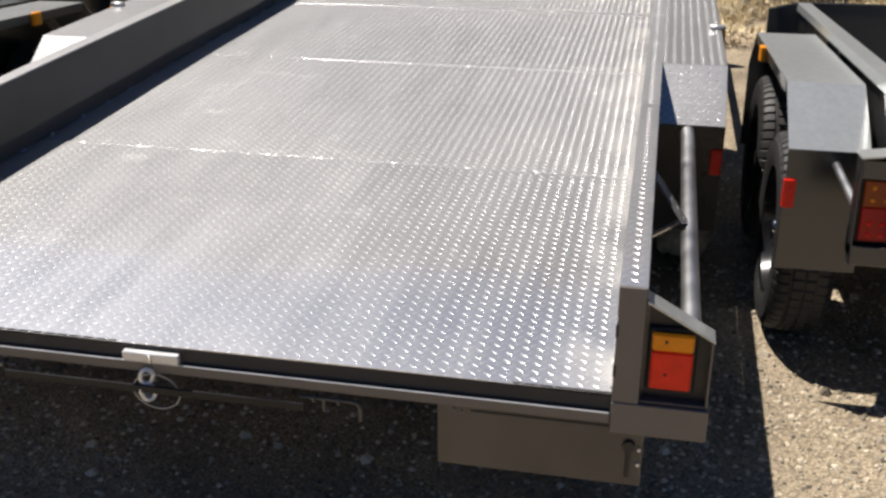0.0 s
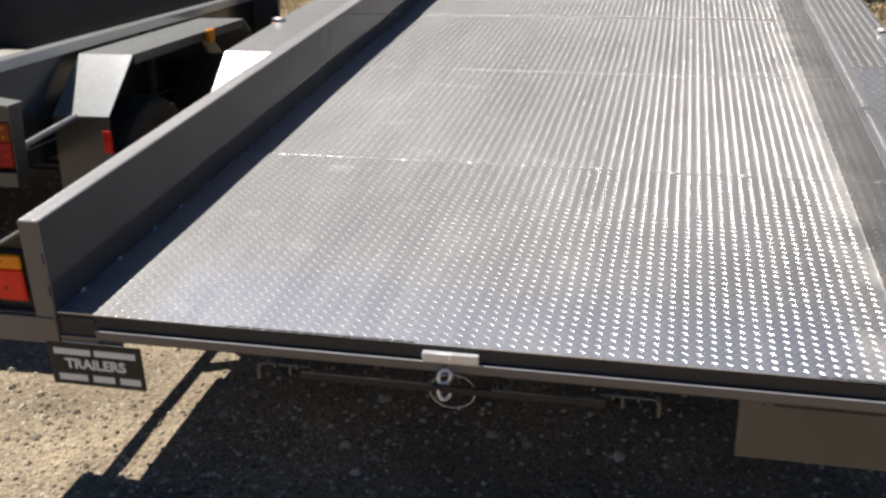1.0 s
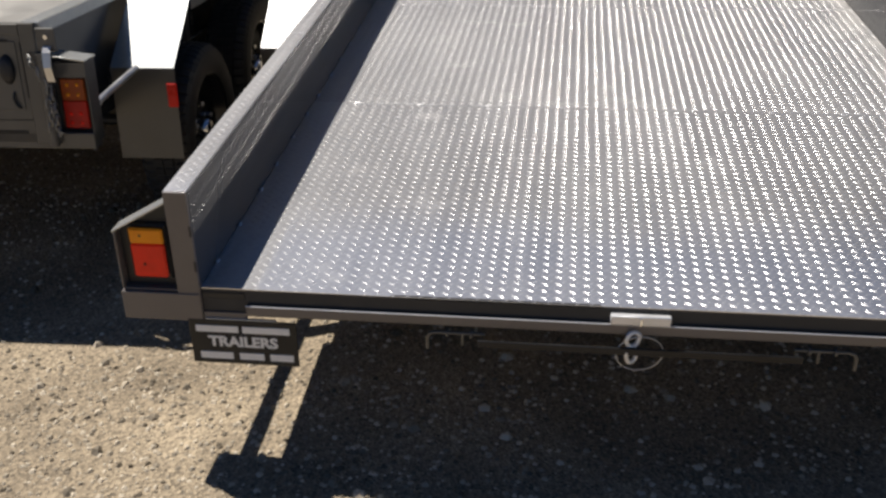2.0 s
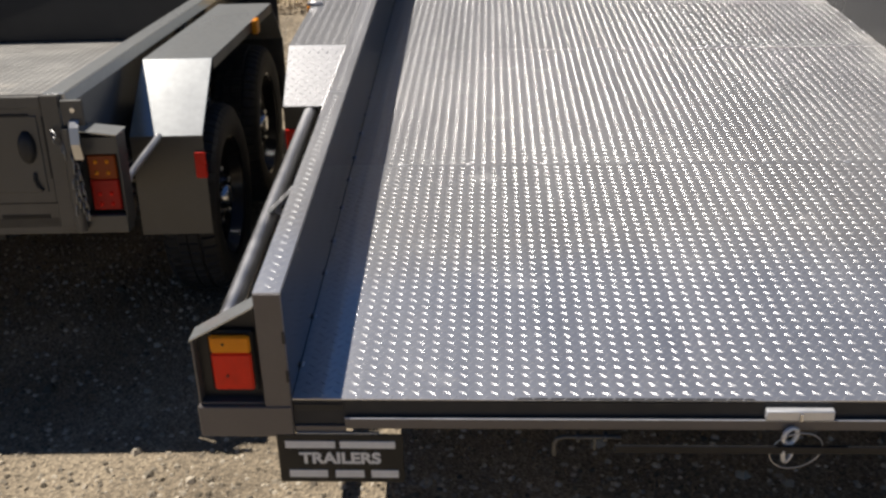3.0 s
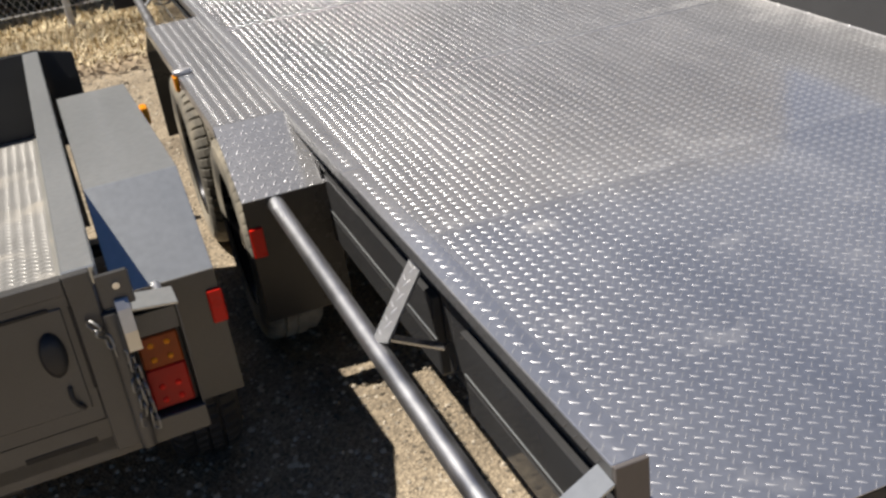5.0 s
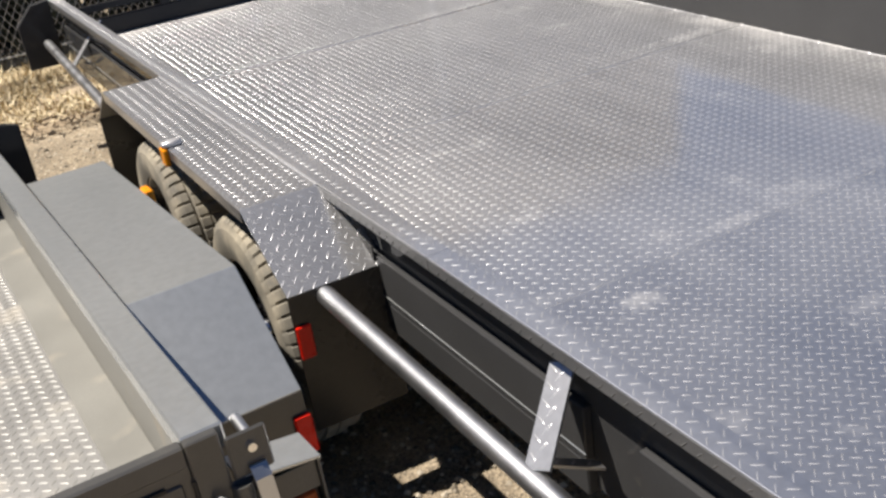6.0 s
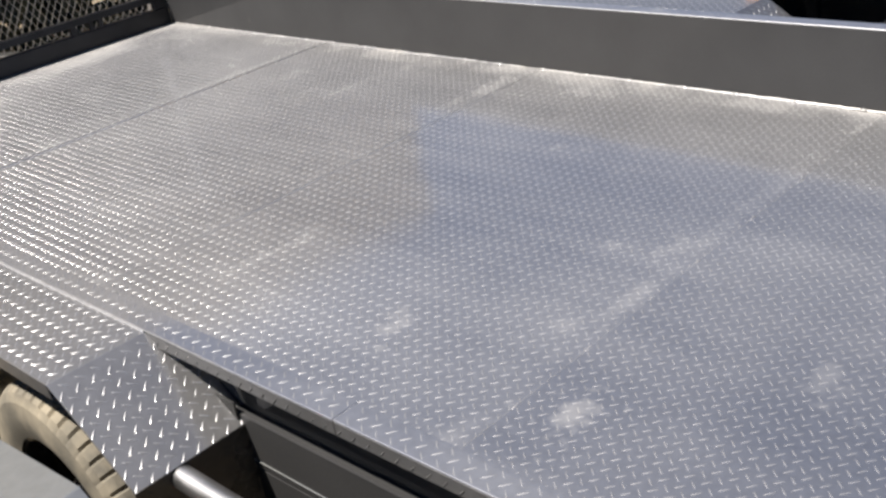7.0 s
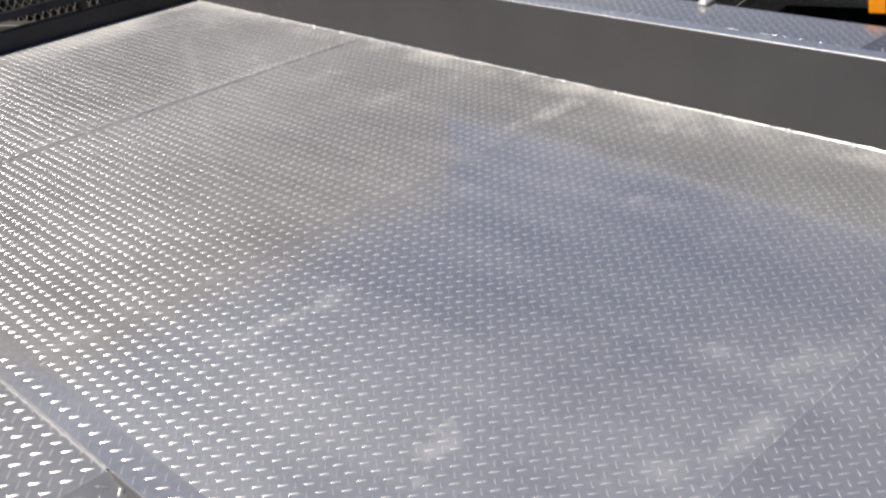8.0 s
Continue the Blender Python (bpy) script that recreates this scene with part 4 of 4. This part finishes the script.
# ---- the box trailers parked on both sides ----
def box_trailer(at, label, SILVER, GREY, fold=-0.214):
    """Local axes: y forward from the tailgate, z up from the rail's top, x from the middle of the tray."""
    tr = thing("box_trailer", label, "trailer", at, "box trailers beside the car trailer")
    H = 0.80                       # half width to the rail's outer side
    L = 2.34
    FL = -0.30                     # tray floor
    bm = box(bmesh.new(), (-H + 0.01, 0.012, FL - 0.004), (H - 0.01, L, FL), 0.0)
    f = part("tray_floor", bm, TRAY, tr, "silver checker-plate tray floor")
    tread("tread_pattern", f, (-H + 0.09, 0.02, FL), (1, 0, 0), (0, 1, 0), 2 * H - 0.18, L - 0.03, TRAY, 0.0014)
    for s in (-1, 1):
        a, b = sorted((s * (H - 0.105), s * (H - 0.022)))
        bm = box(bmesh.new(), (a, 0.012, FL), (b, L, FL + 0.004), 0.001)
        part("floor_edge", bm, CREAM, f, "plain pale edge strip of the tray floor")

        def X(a, b):
            return (min(s * a, s * b), max(s * a, s * b))
        a, b = X(H - 0.055, H)
        bm = box(bmesh.new(), (a, 0.0, -0.035), (b, L, 0.0), 0.003)
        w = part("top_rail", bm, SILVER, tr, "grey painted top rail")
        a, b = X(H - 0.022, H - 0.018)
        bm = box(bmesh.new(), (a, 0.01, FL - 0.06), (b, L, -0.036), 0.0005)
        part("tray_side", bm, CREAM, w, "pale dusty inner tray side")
        # thin added skin, its dark colour giving the shade between guard and rail
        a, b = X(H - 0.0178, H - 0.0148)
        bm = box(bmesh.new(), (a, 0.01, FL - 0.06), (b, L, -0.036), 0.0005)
        part("outer_skin", bm, DARK_GREY, w, "outer tray side, dark grey for the shade under the rail")
        for y in (1.15,):
            a, b = X(H - 0.019, H + 0.004)
            bm = box(bmesh.new(), (a, y - 0.02, FL), (b, y + 0.02, -0.036), 0.001)
            part("side_post", bm, GREY, w)
        # guard
        xi, xo = s * (H + 0.014), s * (H + 0.217)
        a, b = min(xi, xo), max(xi, xo)
        y1, y2, y3, y4, zt, zk, zb = 0.372, 0.582, 1.610, 1.82, -0.041, fold, -0.505
        th = 0.003
        prof = [(y1, zk), (y2, zt), (y3, zt), (y4, zk), (y4 - th, zk - 0.002), (y3 - 0.002, zt - th), (y2 + 0.002, zt - th), (y1 + th, zk - 0.002)]
        bm = bmesh.new()
        prism(bm, prof, 0, a, b, 0.0012)
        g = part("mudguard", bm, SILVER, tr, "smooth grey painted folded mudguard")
        # same panel as the guard, painted darker to hold the shade below the fold
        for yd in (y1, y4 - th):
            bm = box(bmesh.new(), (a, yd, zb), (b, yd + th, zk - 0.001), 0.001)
            part("drop_panel", bm, GREY, g, "dusty lower mudguard panel, darker paint for its shade")
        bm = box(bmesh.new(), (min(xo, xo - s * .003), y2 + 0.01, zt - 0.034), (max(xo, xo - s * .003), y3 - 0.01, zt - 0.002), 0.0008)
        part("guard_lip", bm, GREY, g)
        x = s * (H + 0.205)
        bm = box(bmesh.new(), (x - 0.016, y1 - 0.009, -0.335), (x + 0.016, y1 - 0.0005, -0.258), 0.003)
        part("reflector", bm, BRIGHT_RED, g, "bright red rectangular reflector")
        bm = box(bmesh.new(), (min(xo, xo + s * .020), 1.196, -0.086), (max(xo, xo + s * .020), 1.248, -0.036), 0.004)
        part("side_marker", bm, AMBER, g, "amber side marker lamp")
        # lamp housing
        a, b = X(H + 0.001, H + 0.108)
        bm = box(bmesh.new(), (a, 0.041, -0.335), (b, 0.06, -0.272), 0.002)
        prism(bm, [(s * (H + .001), -0.305), (s * (H + .108), -0.305), (s * (H + .108), -0.108), (s * (H + .001), -0.094)], 1, 0.030, 0.034, 0.0)
        a2, b2 = X(H + 0.104, H + 0.108)
        box(bm, (a2, -0.002, -0.335), (b2, 0.06, -0.108), 0.0008)
        h = part("lamp_housing", bm, GREY, tr, "grey tail lamp housing")
        bm = bmesh.new()
        prism(bm, [(s * (H + .001), -0.094), (s * (H + .110), -0.108), (s * (H + .110), -0.103), (s * (H + .001), -0.089)], 1, -0.004, 0.07, 0.0008)
        part("housing_lid", bm, SILVER, h)
        c = s * (H + 0.060)
        a3, b3 = X(H + 0.002, H + 0.1035)
        bm = box(bmesh.new(), (a3, 0.004, -0.153), (b3, 0.008, -0.111), 0.001)
        part("upper_plate", bm, GREY, h, "plain grey plate over the lamp")
        bm = box(bmesh.new(), (c - 0.042, 0.014, -0.303), (c + 0.042, 0.030, -0.150), 0.003)
        l = part("tail_lamp", bm, BLACK, h)
        bm = box(bmesh.new(), (c - 0.035, 0.004, -0.217), (c + 0.035, 0.015, -0.156), 0.003)
        part("amber_lens", bm, DEEP_AMBER, l, "amber lens with round diodes")
        bm = box(bmesh.new(), (c - 0.035, 0.004, -0.296), (c + 0.035, 0.015, -0.2175), 0.003)
        part("red_lens", bm, DEEP_RED, l, "red lens with round diodes")
        for i in range(8):
            bm = bmesh.new()
            t = bmesh.new()
            bmesh.ops.create_uvsphere(t, u_segments=10, v_segments=6, radius=0.0055)
            up = (-0.172, -0.200, -0.254, -0.280)[i // 2]
            add(bm, t, Matrix.Translation((c + (-0.014 if i % 2 else 0.014), 0.003, up)) @ Matrix.Diagonal((1, 0.5, 1, 1)))
            part("diode", bm, AMBER if i < 4 else BRIGHT_RED, l, smooth=True)
        # short tie-down bar from housing to guard
        bm = bmesh.new()
        rod(bm, [(s * (H + 0.090), 0.03, -0.245), (s * (H + 0.096), y1 + 0.002, -0.215)], 0.010, 12)
        bar = part("tie_bar", bm, GALV, tr, "short bright tie-down bar", True)
        bm = bmesh.new()
        torus(bm, Matrix.Translation((s * (H + 0.0915), 0.080, -0.2405)) @ pose(0, 0, 0, 5, 0, 4), 0.0115, 0.0016, 0.0, 20, 6)
        rod(bm, [(s * (H + 0.0915), 0.080, -0.229), (s * (H + 0.095), 0.076, -0.212), (s * (H + 0.094), 0.073, -0.198)], 0.0014, 6)
        part("cable_tie", bm, WHITE, bar, "white plastic cable tie", True)
        # tailgate post with its latch
        a, b = X(H - 0.055, H - 0.012)
        bm = box(bmesh.new(), (a, -0.018, -0.335), (b, 0.0, -0.001), 0.002)
        p = part("gate_post", bm, GREY, tr, "grey tailgate corner post")
        a, b = X(H - 0.008, H + 0.046)
        bm = box(bmesh.new(), (a, -0.022, -0.075), (b, -0.016, -0.012), 0.003)
        k = part("latch_ear", bm, GREY, p, "worn grey latch ear")
        bm = bmesh.new()
        rod(bm, [(s * (H + 0.022), -0.028, -0.036), (s * (H + 0.022), -0.020, -0.036)], 0.006, 12)
        part("latch_bolt", bm, CHROME, k, smooth=True)
        bm = bmesh.new()
        t = bmesh.new()
        pts = [(-0.028, -0.060), (-0.040, -0.075), (-0.045, -0.115), (-0.034, -0.155)]
        for (q0, w0), (q1, w1) in zip(pts, pts[1:]):
            x0, x1 = X(H + 0.012, H + 0.034)
            v = [t.verts.new(co) for co in ((x0, q0, w0), (x1, q0, w0), (x1, q1, w1), (x0, q1, w1), (x0, q0 + .004, w0), (x1, q0 + .004, w0), (x1, q1 + .004, w1), (x0, q1 + .004, w1))]
            for fc in ((0, 1, 2, 3), (7, 6, 5, 4), (0, 3, 7, 4), (1, 5, 6, 2), (0, 4, 5, 1), (3, 2, 6, 7)):
                t.faces.new([v[i] for i in fc])
        add(bm, t)
        part("latch_lever", bm, GALV, k, "bright metal over-centre lever")
        # chain looped over a hook on the post and hanging beside the lamp
        bm = bmesh.new()
        for i in range(13):
            q = i / 12
            at_x, at_z = H - 0.030 + 0.040 * min(q * 2.2, 1) + 0.010 * q, -0.092 - 0.205 * q
            torus(bm, Matrix.Translation((s * at_x, -0.031, at_z)) @ pose(0, 0, 0, 0, -s * (55 if i < 2 else 8 * math.sin(i)), 50 if i % 2 else -40), 0.0062, 0.0024, 0.0065, 14, 6)
        for i in range(5):
            torus(bm, Matrix.Translation((s * (H + 0.004 + 0.004 * math.sin(i)), -0.033, -0.215 - 0.017 * i)) @ pose(0, 0, 0, 0, 10, -40 if i % 2 else 50), 0.0062, 0.0024, 0.0065, 14, 6)
        part("latch_chain", bm, CHAIN, k, "short galvanised chain", True)
        bm = bmesh.new()
        rod(bm, [(s * (H - 0.002), -0.022, -0.080), (s * (H - 0.002), -0.022, -0.338)], 0.0135, 14)
        part("hinge_tube", bm, GREY, p, "upright hinge tube", True)
        bm = box(bmesh.new(), (*X(H - 0.012, H + 0.016)[:1], -0.0235, -0.100), (X(H - 0.012, H + 0.016)[1], -0.0165, -0.076), 0.003)
        part("latch_hole", bm, BLACK, k)
        for y in (0.735, 1.455):
            wheel(tr, (s * (H + 0.120), y, -0.512 if y < 1 else -0.470), s, 0.165, 0.298)
    # tailgate
    bm = box(bmesh.new(), (-H + 0.0552, -0.014, -0.268), (H - 0.0552, -0.004, -0.0035), 0.002)
    box(bm, (-H + 0.0552, -0.016, -0.034), (H - 0.0552, 0.006, -0.0025), 0.003)
    t = part("tailgate", bm, GREY, tr, "grey painted steel tailgate")
    bm = box(bmesh.new(), (-H + 0.070, -0.0175, -0.240), (H - 0.070, -0.0135, -0.050), 0.002)
    part("tailgate_panel", bm, GREY, t, "raised pressed panel")
    for s in (-1, 1):
        bm = bmesh.new()
        lathe(bm, [(0.0005, -0.0345), (0.017, -0.034), (0.026, -0.030), (0.031, -0.022), (0.032, -0.0135)], 28)
        bm.transform(Matrix.Translation((s * 0.697, 0, -0.126)) @ Matrix.Diagonal((0.68, 1, 1.30, 1)) @ pose(0, 0, 0, 0, 0, 90))
        part("gate_handle", bm, BLACK, t, "black plastic handle", True)
        bm = box(bmesh.new(), (s * 0.7435 - 0.0025, -0.0185, -0.205), (s * 0.7435 + 0.0025, -0.017, -0.052), 0.0006)
        part("gate_seam", bm, DARK_STEEL, t, "dark upright seam")
        bm = bmesh.new()
        rod(bm, [(s * 0.705, -0.020, -0.190), (s * 0.703, -0.024, -0.205), (s * 0.708, -0.024, -0.222), (s * 0.718, -0.020, -0.234)], 0.004, 8)
        part("gate_strap", bm, BLACK, t, "short curved black strap", True)
        bm = box(bmesh.new(), (s * 0.66 - 0.05, -0.0185, -0.052), (s * 0.66 + 0.05, -0.017, -0.046), 0.0006)
        part("pressed_slot", bm, DARK_STEEL, t)
    bm = box(bmesh.new(), (-H + 0.001, -0.008, -0.335), (H - 0.001, 0.04, -0.270), 0.002)
    box(bm, (-H - 0.108, -0.008, -0.352), (H + 0.108, 0.04, -0.306), 0.002)
    b = part("rear_beam", bm, GREY, tr, "grey rear cross beam")
    bm = box(bmesh.new(), (-0.72, -0.0095, -0.310), (-0.60, -0.0075, -0.300), 0.0006)
    part("beam_slot", bm, DARK_STEEL, b)
    bm = box(bmesh.new(), (0.60, -0.0095, -0.310), (0.72, -0.0075, -0.300), 0.0006)
    part("beam_slot", bm, DARK_STEEL, b)
    # headboard, wider than the tray
    bm = box(bmesh.new(), (-H, L + 0.001, -0.36), (H, L + 0.035, 0.002), 0.003)
    for s in (-1, 1):
        prism(bm, [(s * H, -0.36), (s * (H + 0.115), -0.36), (s * (H + 0.115), -0.030), (s * H, -0.001)], 1, L + 0.002, L + 0.034, 0.002)
    part("headboard", bm, PAINT, tr, "dark painted headboard")
    # chassis and drawbar
    bm = bmesh.new()
    for x in (-0.55, 0.55):
        box(bm, (x - 0.025, 0.04, -0.385), (x + 0.025, L, -0.306), 0.002)
    for y in (0.735, 1.455):
        rod(bm, [(-H - 0.05, y, -0.485), (H + 0.05, y, -0.485)], 0.02, 12)
    part("chassis", bm, DARK_STEEL, tr, "dark chassis rails and axles")
    for s in (-1, 1):
        bm = bmesh.new()
        t = box(bmesh.new(), (-0.03, 0, -0.04), (0.03, 1.15, 0.04), 0.003)
        add(bm, t, Matrix.Translation((s * 0.50, L + 0.04, -0.345)) @ pose(0, 0, 0, 0, 0, s * 24))
        part("drawbar", bm, GREY, tr)
    return tr


def beside(corner, s, pitch, yaw):
    """The placing of a box trailer whose rail end on side s lies at corner."""
    m = pose(*corner, pitch, 0, yaw)
    return m @ Matrix.Translation((-s * 0.80, 0, 0))


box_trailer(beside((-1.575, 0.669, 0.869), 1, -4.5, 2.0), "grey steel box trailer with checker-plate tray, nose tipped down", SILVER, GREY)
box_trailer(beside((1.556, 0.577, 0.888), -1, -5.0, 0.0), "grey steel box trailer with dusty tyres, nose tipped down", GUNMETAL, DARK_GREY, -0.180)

# ---- surroundings and loose ground cover ----
warehouse()
fence()
dry_verge()
hedge()
grit()
